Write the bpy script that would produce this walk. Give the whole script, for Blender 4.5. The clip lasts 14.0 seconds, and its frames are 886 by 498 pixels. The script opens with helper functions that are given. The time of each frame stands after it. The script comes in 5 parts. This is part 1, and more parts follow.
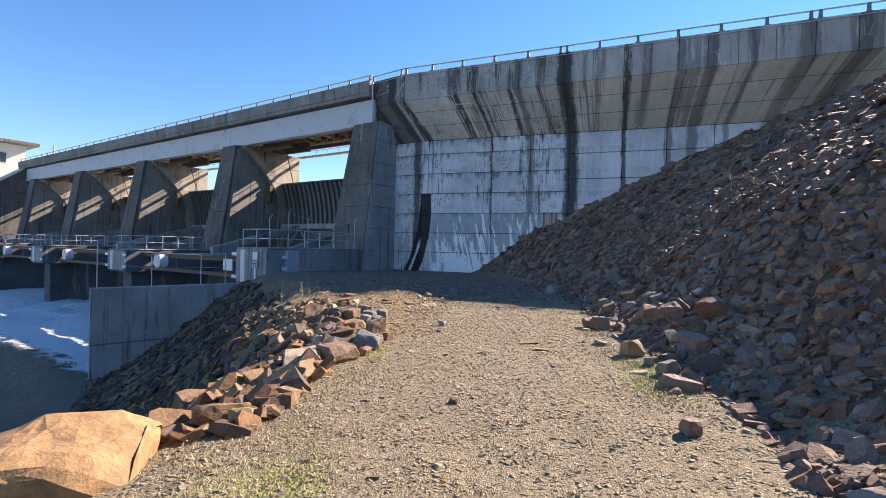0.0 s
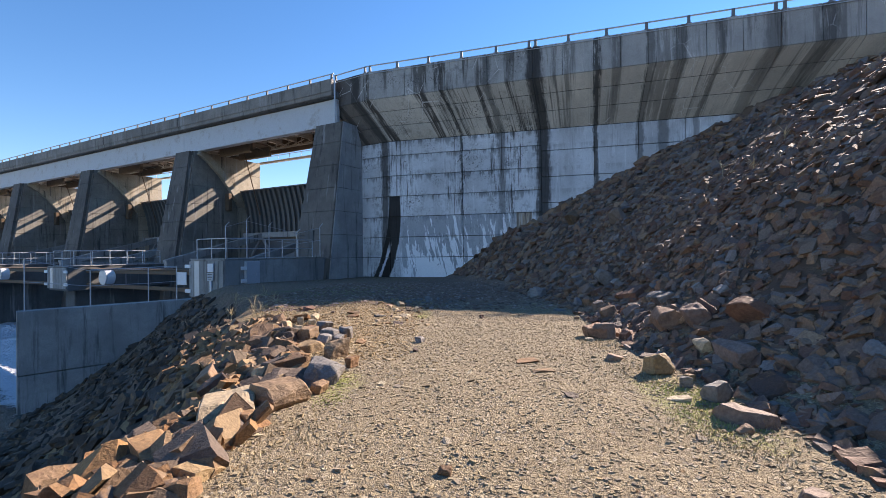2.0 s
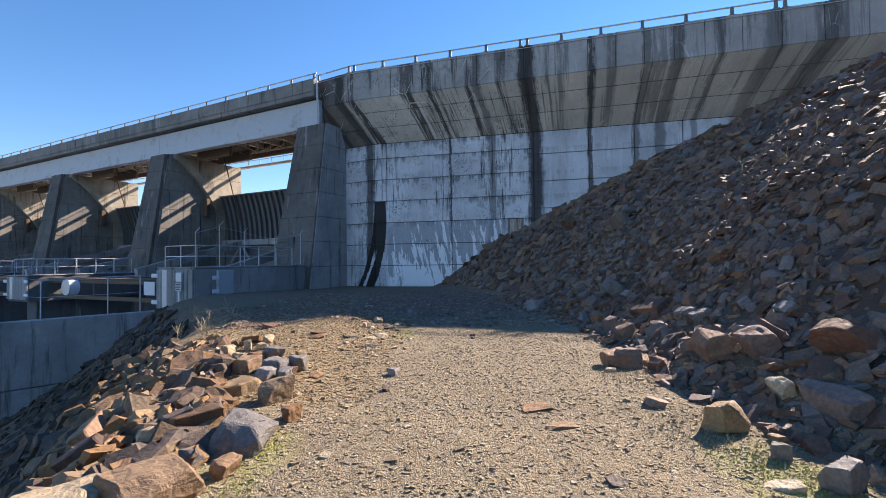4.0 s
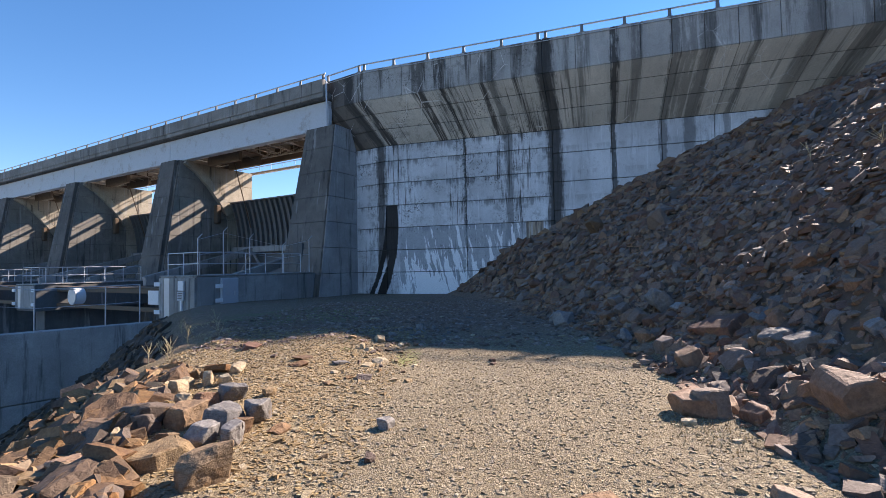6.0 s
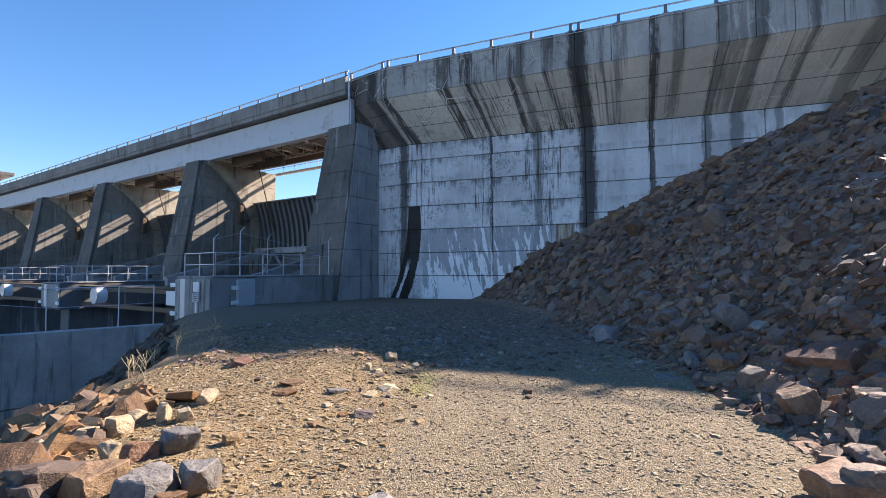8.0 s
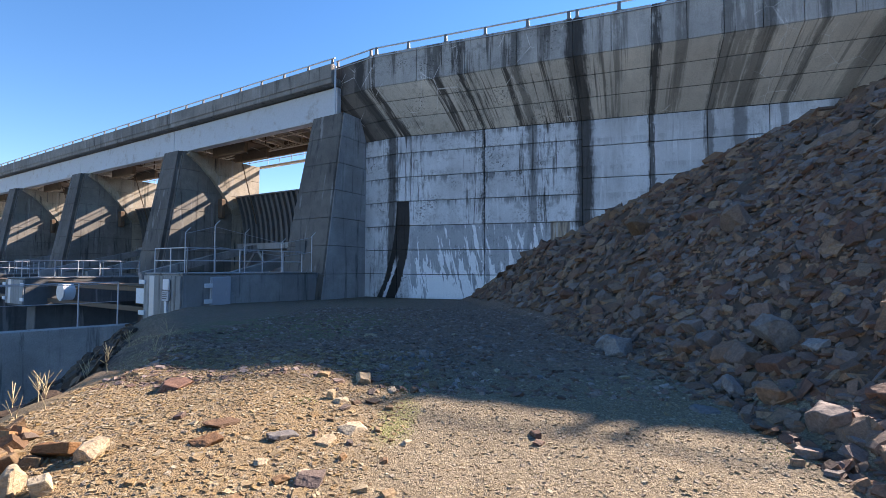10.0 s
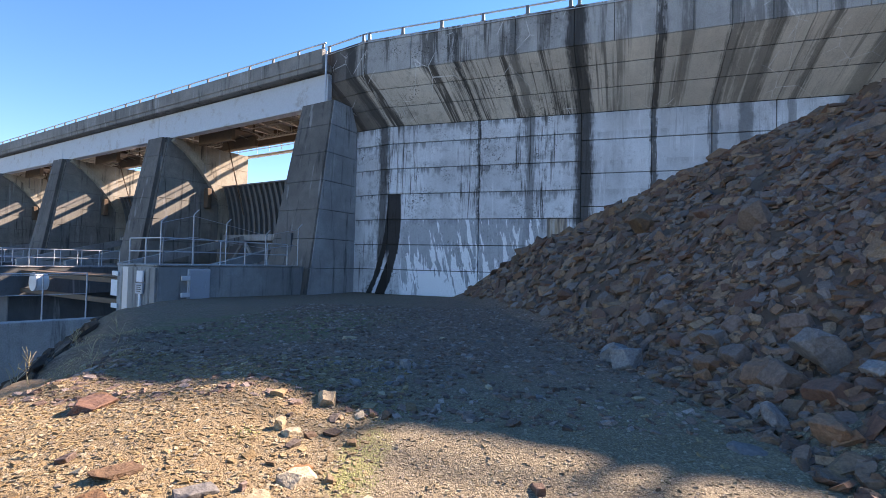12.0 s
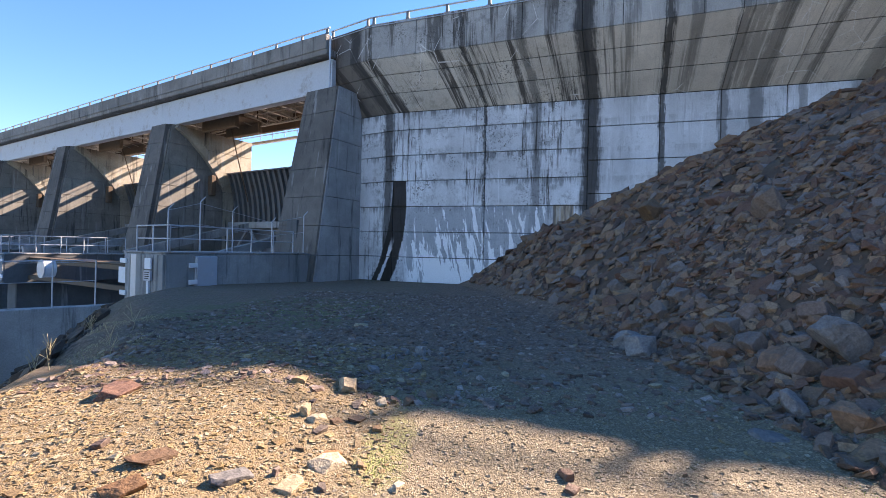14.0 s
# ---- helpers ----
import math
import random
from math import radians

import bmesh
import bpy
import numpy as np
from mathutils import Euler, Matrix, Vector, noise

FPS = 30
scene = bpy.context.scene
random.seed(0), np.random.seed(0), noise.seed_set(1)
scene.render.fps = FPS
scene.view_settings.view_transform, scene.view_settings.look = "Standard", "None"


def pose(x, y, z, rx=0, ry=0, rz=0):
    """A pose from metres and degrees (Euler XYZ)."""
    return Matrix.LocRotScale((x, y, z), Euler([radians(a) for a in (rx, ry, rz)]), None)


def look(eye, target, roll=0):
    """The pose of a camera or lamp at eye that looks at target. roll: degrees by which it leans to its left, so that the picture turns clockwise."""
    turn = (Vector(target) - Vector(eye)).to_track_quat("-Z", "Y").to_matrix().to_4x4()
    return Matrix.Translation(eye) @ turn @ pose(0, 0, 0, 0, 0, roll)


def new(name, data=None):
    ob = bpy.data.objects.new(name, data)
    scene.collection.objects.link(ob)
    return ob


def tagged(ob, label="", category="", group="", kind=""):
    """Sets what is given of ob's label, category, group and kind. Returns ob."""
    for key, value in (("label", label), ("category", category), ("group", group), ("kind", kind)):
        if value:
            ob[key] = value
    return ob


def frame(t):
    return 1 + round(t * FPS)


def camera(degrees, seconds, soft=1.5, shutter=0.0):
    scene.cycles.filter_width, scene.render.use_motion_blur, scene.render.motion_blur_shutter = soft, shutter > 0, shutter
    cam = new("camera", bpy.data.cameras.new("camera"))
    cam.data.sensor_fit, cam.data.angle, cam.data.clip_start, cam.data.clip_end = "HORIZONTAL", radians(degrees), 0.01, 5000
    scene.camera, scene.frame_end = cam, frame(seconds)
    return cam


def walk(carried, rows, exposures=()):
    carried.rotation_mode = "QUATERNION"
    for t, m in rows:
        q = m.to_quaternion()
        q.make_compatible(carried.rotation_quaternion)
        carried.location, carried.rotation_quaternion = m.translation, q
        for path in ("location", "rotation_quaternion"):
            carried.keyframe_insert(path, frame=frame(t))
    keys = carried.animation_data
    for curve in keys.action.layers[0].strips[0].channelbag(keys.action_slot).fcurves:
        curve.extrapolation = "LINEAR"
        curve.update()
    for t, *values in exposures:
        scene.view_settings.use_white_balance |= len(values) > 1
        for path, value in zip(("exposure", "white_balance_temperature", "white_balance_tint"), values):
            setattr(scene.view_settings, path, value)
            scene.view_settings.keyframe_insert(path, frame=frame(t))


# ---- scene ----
cam = camera(88.5, 14.0, soft=0.8)
PATH = [
    (0, (0.15, -3.715, 1.394), (-0.046, -1.725, 1.385), 1.3),
    (0.5, (0.089, -3.4, 1.388), (-0.077, -1.407, 1.392), 0.6),
    (1, (0.112, -3.059, 1.383), (-0.022, -1.063, 1.392), 0.1),
    (1.5, (0.035, -2.721, 1.356), (-0.059, -0.723, 1.366), -0.3),
    (2, (-0.027, -2.381, 1.327), (-0.095, -0.382, 1.34), -0.7),
    (2.5, (-0.002, -1.949, 1.325), (-0.038, 0.051, 1.339), -0.9),
    (3, (-0.036, -1.586, 1.295), (-0.032, 0.413, 1.321), -0.8),
    (5.5, (0.127, 0.175, 1.332), (0.046, 2.172, 1.399), -0.9),
    (6, (0.057, 0.526, 1.336), (-0.032, 2.522, 1.41), -1.1),
    (6.5, (0.088, 0.853, 1.32), (-0.025, 2.848, 1.402), -0.9),
    (7, (0.117, 1.161, 1.348), (-0.027, 3.154, 1.433), -0.9),
    (7.5, (0.008, 1.468, 1.358), (-0.162, 3.459, 1.448), -0.7),
    (8, (0.002, 1.76, 1.36), (-0.193, 3.749, 1.451), -0.3),
    (10.5, (-0.115, 3.253, 1.425), (-0.257, 5.246, 1.504), 0.5),
    (11, (-0.182, 3.504, 1.432), (-0.325, 5.498, 1.513), 0.9),
    (11.5, (-0.122, 3.74, 1.431), (-0.267, 5.733, 1.51), 1.2),
    (12, (-0.026, 3.922, 1.44), (-0.152, 5.918, 1.501), 1.3),
    (12.5, (-0.087, 3.961, 1.425), (-0.18, 5.959, 1.441), 1.3),
    (13, (-0.183, 3.962, 1.431), (-0.269, 5.96, 1.419), 1.4),
    (13.5, (-0.21, 3.941, 1.439), (-0.321, 5.938, 1.431), 1.4),
    (14, (-0.198, 3.917, 1.444), (-0.333, 5.913, 1.448), 1.3),
]
walk(cam, [(t, look(eye, target, roll)) for t, eye, target, roll in PATH],
     exposures=((0.0, 1.38, 7550, 22), (1.0, 1.26, 7500, 22), (3.0, 1.28, 7500, 22), (6.5, 1.28, 7350, 22), (8.0, 1.42, 7350, 22), (10.5, 1.5, 7500, 23), (12.0, 1.72, 7750, 25), (14.0, 1.84, 7900, 26)))

# ---- world, sun, exposure ----
SUN_AZ, SUN_EL = radians(47.0), radians(32.8)   # azimuth from +y towards +x
world = bpy.data.worlds.new("world")
scene.world = world
world.use_nodes = True
wn = world.node_tree.nodes
sky = wn.new("ShaderNodeTexSky")
sky.sky_type = "NISHITA"
sky.sun_disc = False
sky.sun_elevation, sky.sun_rotation = SUN_EL, SUN_AZ
sky.air_density, sky.dust_density, sky.ozone_density = 1.0, 0.0, 5.0
wn["Background"].inputs["Strength"].default_value = 0.10
deep = wn.new("ShaderNodeHueSaturation")
deep.inputs["Saturation"].default_value = 1.2
world.node_tree.links.new(sky.outputs["Color"], deep.inputs["Color"])
world.node_tree.links.new(deep.outputs["Color"], wn["Background"].inputs["Color"])
sun = new("sun", bpy.data.lights.new("sun", "SUN"))
sun.data.energy, sun.data.angle, sun.data.color = 5.0, radians(0.55), (1.0, 0.955, 0.87)
sun.matrix_world = look((0, 0, 60), (-math.sin(SUN_AZ) * math.cos(SUN_EL), -math.cos(SUN_AZ) * math.cos(SUN_EL), 60 - math.sin(SUN_EL)))

# ---- materials ----
def nodes_of(name, rough=0.85, metal=0.0):
    m = bpy.data.materials.new(name)
    m.use_nodes = True
    nt = m.node_tree
    b = nt.nodes["Principled BSDF"]
    b.inputs["Roughness"].default_value = rough
    b.inputs["Metallic"].default_value = metal
    return m, nt, b


def sock(nt, target, value):
    if isinstance(value, bpy.types.NodeSocket):
        nt.links.new(value, target)
    elif isinstance(value, (tuple, list)) and len(value) == 3 and target.type == "RGBA":
        target.default_value = (*value, 1)
    else:
        target.default_value = value


def coords(nt, scale=(1, 1, 1), kind="Object", turn=0.0):
    c = nt.nodes.new("ShaderNodeTexCoord")
    m = nt.nodes.new("ShaderNodeMapping")
    m.inputs["Scale"].default_value = scale
    if turn:
        r = nt.nodes.new("ShaderNodeMapping")
        r.inputs["Rotation"].default_value = (0, 0, turn)
        nt.links.new(c.outputs[kind], r.inputs["Vector"])
        nt.links.new(r.outputs[0], m.inputs["Vector"])
    else:
        nt.links.new(c.outputs[kind], m.inputs["Vector"])
    return m.outputs[0]


def noise_of(nt, vec, scale, detail=4.0, rough=0.55, warp=0.0):
    n = nt.nodes.new("ShaderNodeTexNoise")
    nt.links.new(vec, n.inputs["Vector"])
    n.inputs["Scale"].default_value, n.inputs["Detail"].default_value = scale, detail
    n.inputs["Roughness"].default_value, n.inputs["Distortion"].default_value = rough, warp
    return n.outputs["Fac"]


def cells_of(nt, vec, scale, feature="F1", out="Distance"):
    n = nt.nodes.new("ShaderNodeTexVoronoi")
    n.feature = feature
    nt.links.new(vec, n.inputs["Vector"])
    n.inputs["Scale"].default_value = scale
    return n.outputs[out]


def ramp(nt, fac, *stops):
    r = nt.nodes.new("ShaderNodeValToRGB")
    e = r.color_ramp.elements
    while len(e) < len(stops):
        e.new(0.5)
    for el, (p, c) in zip(e, stops):
        el.position = p
        el.color = (c, c, c, 1) if isinstance(c, (int, float)) else (*c, 1)
    nt.links.new(fac, r.inputs["Fac"])
    return r.outputs["Color"]


def blend(nt, fac, a, b, how="MIX"):
    m = nt.nodes.new("ShaderNodeMix")
    m.data_type, m.blend_type = "RGBA", how
    sock(nt, m.inputs[0], fac), sock(nt, m.inputs[6], a), sock(nt, m.inputs[7], b)
    return m.outputs[2]


def calc(nt, op, a, b=0.0, c=0.0):
    m = nt.nodes.new("ShaderNodeMath")
    m.operation = op
    for s, v in zip(m.inputs, (a, b, c)):
        sock(nt, s, v)
    return m.outputs[0]


def span(nt, v, a, b, x=0.0, y=1.0, smooth=True):
    m = nt.nodes.new("ShaderNodeMapRange")
    m.interpolation_type = "SMOOTHSTEP" if smooth else "LINEAR"
    for s, val in zip(m.inputs, (v, a, b, x, y)):
        sock(nt, s, val)
    return m.outputs[0]


def bump(nt, b, height, strength=0.4, dist=0.02):
    n = nt.nodes.new("ShaderNodeBump")
    n.inputs["Strength"].default_value, n.inputs["Distance"].default_value = strength, dist
    nt.links.new(height, n.inputs["Height"])
    nt.links.new(n.outputs[0], b.inputs["Normal"])


def along(nt, direction, offset=0.0):
    c = nt.nodes.new("ShaderNodeTexCoord")
    d = nt.nodes.new("ShaderNodeVectorMath")
    d.operation = "DOT_PRODUCT"
    nt.links.new(c.outputs["Object"], d.inputs[0])
    d.inputs[1].default_value = direction
    return calc(nt, "ADD", d.outputs["Value"], offset)


def combine(nt, x, y, z):
    c = nt.nodes.new("ShaderNodeCombineXYZ")
    sock(nt, c.inputs[0], x), sock(nt, c.inputs[1], y), sock(nt, c.inputs[2], z)
    return c.outputs[0]


def random_of(nt, kind="Object"):
    if kind == "Object":
        return nt.nodes.new("ShaderNodeObjectInfo").outputs["Random"]
    return nt.nodes.new("ShaderNodeNewGeometry").outputs["Random Per Island"]


def concrete(name, base=(0.33, 0.335, 0.33), streak=0.6, grime=0.5):
    m, nt, b = nodes_of(name, 0.88)
    v = coords(nt)
    big = noise_of(nt, v, 0.35, 5, 0.6)
    mid = noise_of(nt, v, 2.2, 6, 0.65)
    fine = noise_of(nt, v, 28, 4, 0.7)
    col = blend(nt, span(nt, big, 0.3, 0.7), [c * 0.72 for c in base], [c * 1.18 for c in base])
    col = blend(nt, span(nt, mid, 0.35, 0.75, 0, 0.45), col, [c * 0.6 for c in base])
    run = noise_of(nt, coords(nt, (1.0, 1.0, 0.07)), 2.3, 6, 0.72)
    col = blend(nt, span(nt, run, 0.52, 0.68, 0, streak), col, (0.055, 0.052, 0.05))
    pale = noise_of(nt, coords(nt, (1.3, 1.3, 0.12)), 1.7, 4, 0.6)
    col = blend(nt, span(nt, pale, 0.58, 0.70, 0, 0.4), col, (0.5, 0.5, 0.49))
    spots = cells_of(nt, v, 5.0)
    col = blend(nt, span(nt, spots, 0.03, 0.09, grime, 0), col, (0.06, 0.06, 0.055))
    col = blend(nt, span(nt, fine, 0.3, 0.7, 0.5, 0), col, (0.5, 0.5, 0.5), "MULTIPLY")
    sock(nt, b.inputs["Base Color"], col)
    bump(nt, b, calc(nt, "ADD", fine, calc(nt, "MULTIPLY", mid, 2.0)), 0.35, 0.012)
    return m


WALL_DIR = (math.cos(radians(-13.2)), math.sin(radians(-13.2)), 0)


KNEE, BEND, TOP = 9.1, 11.8, 13.75     # heights of the wall's knee, the overhang's lip and the parapet
LIFTS_L = [-1.8, -0.4, 1.0, 2.4, 3.82, 5.25, 6.68, 8.1, KNEE]
LIFTS_R = [-1.8, -0.3, 1.2, 2.8, 4.4, 6.05, 7.72, KNEE]


def dam_face(name, zone):
    """Weathered dam concrete; zone is "lower", "over" (the leaning soffit) or "parapet"."""
    m, nt, b = nodes_of(name, 0.86)
    v = coords(nt)
    z = along(nt, (0, 0, 1))
    s = along(nt, WALL_DIR, 11.365)          # metres along the wall from its inner edge
    if zone != "lower":                      # the crest is set off from the foot, so runs lean with the soffit
        shift = calc(nt, "ADD", calc(nt, "MULTIPLY", s, 0.117), -1.6)
        s = calc(nt, "SUBTRACT", s, calc(nt, "MULTIPLY", shift, span(nt, z, KNEE, BEND, 0, 1, False)))
    lower, over = zone == "lower", zone == "over"

    def streaks(fs, fz, seed, detail=5, rough=0.65):
        return noise_of(nt, combine(nt, calc(nt, "MULTIPLY", s, fs), seed, calc(nt, "MULTIPLY", z, fz)), 1.0, detail, rough)

    big, mid, fine = noise_of(nt, v, 0.3, 5, 0.6), noise_of(nt, v, 1.8, 7, 0.7), noise_of(nt, v, 24, 4, 0.7)
    base = {"lower": (0.66, 0.68, 0.70), "over": (0.64, 0.57, 0.48), "parapet": (0.45, 0.435, 0.41)}[zone]
    left = span(nt, s, 10.2, 11.6, 1, 0.3)   # the bays beyond the great joint are cleaner
    col = blend(nt, span(nt, big, 0.3, 0.7), [c * 0.84 for c in base], [min(0.85, c * 1.18) for c in base])
    col = blend(nt, span(nt, streaks(0.55, 0.12, 9.0, 4), 0.42, 0.66, 0, 0.5), col, [c * 0.62 for c in base])
    col = blend(nt, calc(nt, "MULTIPLY", span(nt, mid, 0.5, 0.66, 0, 0.7), left), col, [c * 0.5 for c in base])
    # pale runs
    col = blend(nt, span(nt, streaks(3.4, 0.25, 3.0), 0.58, 0.68, 0, 0.75 if lower else 0.4), col, (0.78, 0.80, 0.82) if lower else (0.62, 0.58, 0.52))
    # pitted, flecked skin in patches
    fleck, patch = noise_of(nt, v, 9.0, 6, 0.8), noise_of(nt, v, 0.7, 4, 0.6)
    col = blend(nt, calc(nt, "MULTIPLY", calc(nt, "MULTIPLY", span(nt, fleck, 0.53, 0.60), span(nt, patch, 0.48, 0.64, 0, 0.9)), left), col, (0.075, 0.07, 0.065))
    # narrow black runs, gathered in groups
    group = streaks(0.5, 0.1, 5.0, 3)
    col = blend(nt, calc(nt, "MULTIPLY", calc(nt, "MULTIPLY", span(nt, streaks(6.5, 0.35, 2.0, 6, 0.75), 0.50, 0.60), span(nt, group, 0.47, 0.6, 0, 0.9)), left), col, (0.045, 0.04, 0.036))
    if lower:
        # grime hanging below every pour line
        for zz in LIFTS_L[4:]:
            hang = streaks(2.2, 0.15, 11.0 + 3.7 * zz, 6, 0.75)
            depth = calc(nt, "SUBTRACT", zz, z)
            band = calc(nt, "MULTIPLY", span(nt, depth, -0.02, 0.0), span(nt, depth, 0.05, 0.75, 1, 0))
            hit = span(nt, calc(nt, "ADD", hang, calc(nt, "MULTIPLY", band, 0.16)), 0.62, 0.72)
            col = blend(nt, calc(nt, "MULTIPLY", calc(nt, "MULTIPLY", hit, band), calc(nt, "MULTIPLY", left, 0.65)), col, (0.06, 0.055, 0.052))
    else:
        # broad black curtains and tan patches between them
        wide = span(nt, streaks(1.25, 0.05, 17.0, 5, 0.7), 0.51, 0.58)
        torn = span(nt, streaks(3.0, 0.5, 21.0, 5, 0.7), 0.34, 0.5)
        amount = calc(nt, "MULTIPLY", calc(nt, "MULTIPLY", wide, torn), span(nt, s, 10.5, 12.5, 0.93 if over else 0.75, 0.5))
        col = blend(nt, amount, col, (0.05, 0.042, 0.036))
        col = blend(nt, span(nt, s, 0.6, -0.8, 0, 0.8), col, (0.07, 0.058, 0.05))
        # lime veins that grow out of the cracks
        vein = cells_of(nt, coords(nt, (0.7, 0.7, 0.55)), 1.0, "DISTANCE_TO_EDGE")
        where = span(nt, noise_of(nt, v, 0.5, 2), 0.53, 0.6)
        col = blend(nt, calc(nt, "MULTIPLY", calc(nt, "MULTIPLY", span(nt, vein, 0.0, 0.018, 0.95, 0), where), span(nt, fleck, 0.4, 0.5)), col, (0.74, 0.72, 0.68))
    # broad black runs at the joints
    wob = calc(nt, "MULTIPLY", calc(nt, "SUBTRACT", noise_of(nt, combine(nt, 0.0, 0.0, z), 1.1, 5, 0.7), 0.5), 0.5)
    edge = calc(nt, "MULTIPLY", calc(nt, "SUBTRACT", noise_of(nt, combine(nt, calc(nt, "MULTIPLY", s, 6.0), 0.0, calc(nt, "MULTIPLY", z, 0.7)), 1.5, 5, 0.7), 0.5), 0.7)
    for at, wide, k in ((10.55, 0.42, 0.93), (13.75, 0.13, 0.85), (16.3, 0.2, 0.6), (17.6, 0.3, 0.6), (19.4, 0.15, 0.5), (-0.35, 0.3, 0.85),
                        (5.2, 0.06, 0.8), (7.9, 0.22, 0.6), (21.5, 0.35, 0.5), (23.6, 0.3, 0.5)):
        d = calc(nt, "ABSOLUTE", calc(nt, "ADD", calc(nt, "SUBTRACT", s, at), calc(nt, "ADD", wob, edge)))
        col = blend(nt, span(nt, d, wide * 0.6, wide * 1.4, k, 0), col, (0.04, 0.038, 0.036))
    if lower:
        # lime curtain low on the wall: long white tongues over a grey wash, leaning outwards as they fall
        fan = calc(nt, "ADD", s, calc(nt, "MULTIPLY", calc(nt, "MULTIPLY", z, 0.16), 1.0))
        drip = noise_of(nt, combine(nt, calc(nt, "MULTIPLY", fan, 2.3), 1.0, calc(nt, "MULTIPLY", z, 0.38)), 1.7, 5, 0.62, 0.35)
        teeth = noise_of(nt, combine(nt, calc(nt, "MULTIPLY", s, 1.5), 7.0, 0.0), 2.2, 3, 0.6)
        reach = calc(nt, "ADD", span(nt, z, 0.2, 3.75, 0.425, 0.60, False), calc(nt, "MULTIPLY", calc(nt, "SUBTRACT", 0.5, teeth), 0.26))
        inside = calc(nt, "MULTIPLY", span(nt, s, 0.5, 1.1), span(nt, s, 8.2, 9.4, 1, 0))
        low = span(nt, z, 3.72, 3.86, 1, 0)
        lime = calc(nt, "MULTIPLY", calc(nt, "MULTIPLY", span(nt, calc(nt, "SUBTRACT", drip, reach), 0.0, 0.03), inside), low)
        wash = calc(nt, "MULTIPLY", calc(nt, "MULTIPLY", inside, low), 0.7)
        col = blend(nt, wash, col, (0.33, 0.36, 0.39))
        col = blend(nt, calc(nt, "MULTIPLY", calc(nt, "MULTIPLY", span(nt, fleck, 0.56, 0.66, 0, 0.8), inside), low), col, (0.10, 0.09, 0.08))
        col = blend(nt, lime, col, (0.90, 0.92, 0.94))
        # rust patch
        rust = calc(nt, "MULTIPLY", calc(nt, "MULTIPLY", span(nt, s, 8.75, 8.85), span(nt, s, 9.75, 9.85, 1, 0)), calc(nt, "MULTIPLY", span(nt, z, 3.8, 3.9, 1, 0), span(nt, z, 2.0, 2.1)))
        rv = noise_of(nt, combine(nt, calc(nt, "MULTIPLY", s, 5.0), 0.0, calc(nt, "MULTIPLY", z, 0.4)), 1.8, 4)
        col = blend(nt, calc(nt, "MULTIPLY", rust, 0.85), col, ramp(nt, rv, (0.35, (0.07, 0.05, 0.04)), (0.5, (0.38, 0.26, 0.15)), (0.65, (0.5, 0.47, 0.42))))
        # wet, blackened strip below the outlet, widening towards the ground
        drift = calc(nt, "MULTIPLY", calc(nt, "POWER", span(nt, z, 5.3, -0.5, 0, 1, False), 2.2), -1.4)
        ragged = calc(nt, "MULTIPLY", calc(nt, "SUBTRACT", noise_of(nt, v, 3.0, 6, 0.75), 0.5), span(nt, z, 4.2, 2.0, 0.02, 0.4))
        sw = calc(nt, "ADD", calc(nt, "SUBTRACT", s, drift), ragged)
        wet = calc(nt, "MULTIPLY", calc(nt, "MULTIPLY", span(nt, sw, -0.06, 0.0), span(nt, calc(nt, "SUBTRACT", sw, span(nt, z, 5.0, 0.0, 0, 0.45, False)), 0.74, 0.8, 1, 0)), span(nt, z, 5.24, 5.27, 1, 0))
        white_core = calc(nt, "MULTIPLY", calc(nt, "MULTIPLY", span(nt, sw, 0.30, 0.34), span(nt, sw, 0.52, 0.56, 1, 0)), span(nt, z, 2.2, 1.2))
        col = blend(nt, calc(nt, "MULTIPLY", wet, 0.97), col, (0.02, 0.015, 0.012))
        col = blend(nt, calc(nt, "MULTIPLY", white_core, 0.9), col, (0.78, 0.80, 0.83))
    col = blend(nt, span(nt, fine, 0.3, 0.7, 0.45, 0), col, (0.5, 0.5, 0.5), "MULTIPLY")
    sock(nt, b.inputs["Base Color"], col)
    bump(nt, b, calc(nt, "ADD", fine, calc(nt, "MULTIPLY", mid, 2.0)), 0.4, 0.012)
    return m


def plain(name, base, rough=0.6, metal=0.0, wear=(0.2, 0.15, 0.1), amount=0.35, scale=6.0):
    m, nt, b = nodes_of(name, rough, metal)
    v = coords(nt)
    n, f = noise_of(nt, v, scale, 6, 0.7), noise_of(nt, v, scale * 9, 3)
    col = blend(nt, span(nt, n, 0.52, 0.7, 0, amount), base, wear)
    col = blend(nt, span(nt, f, 0.3, 0.7, 0.2, 0), col, [c * 0.6 for c in base])
    sock(nt, b.inputs["Base Color"], col)
    bump(nt, b, f, 0.2, 0.004)
    return m


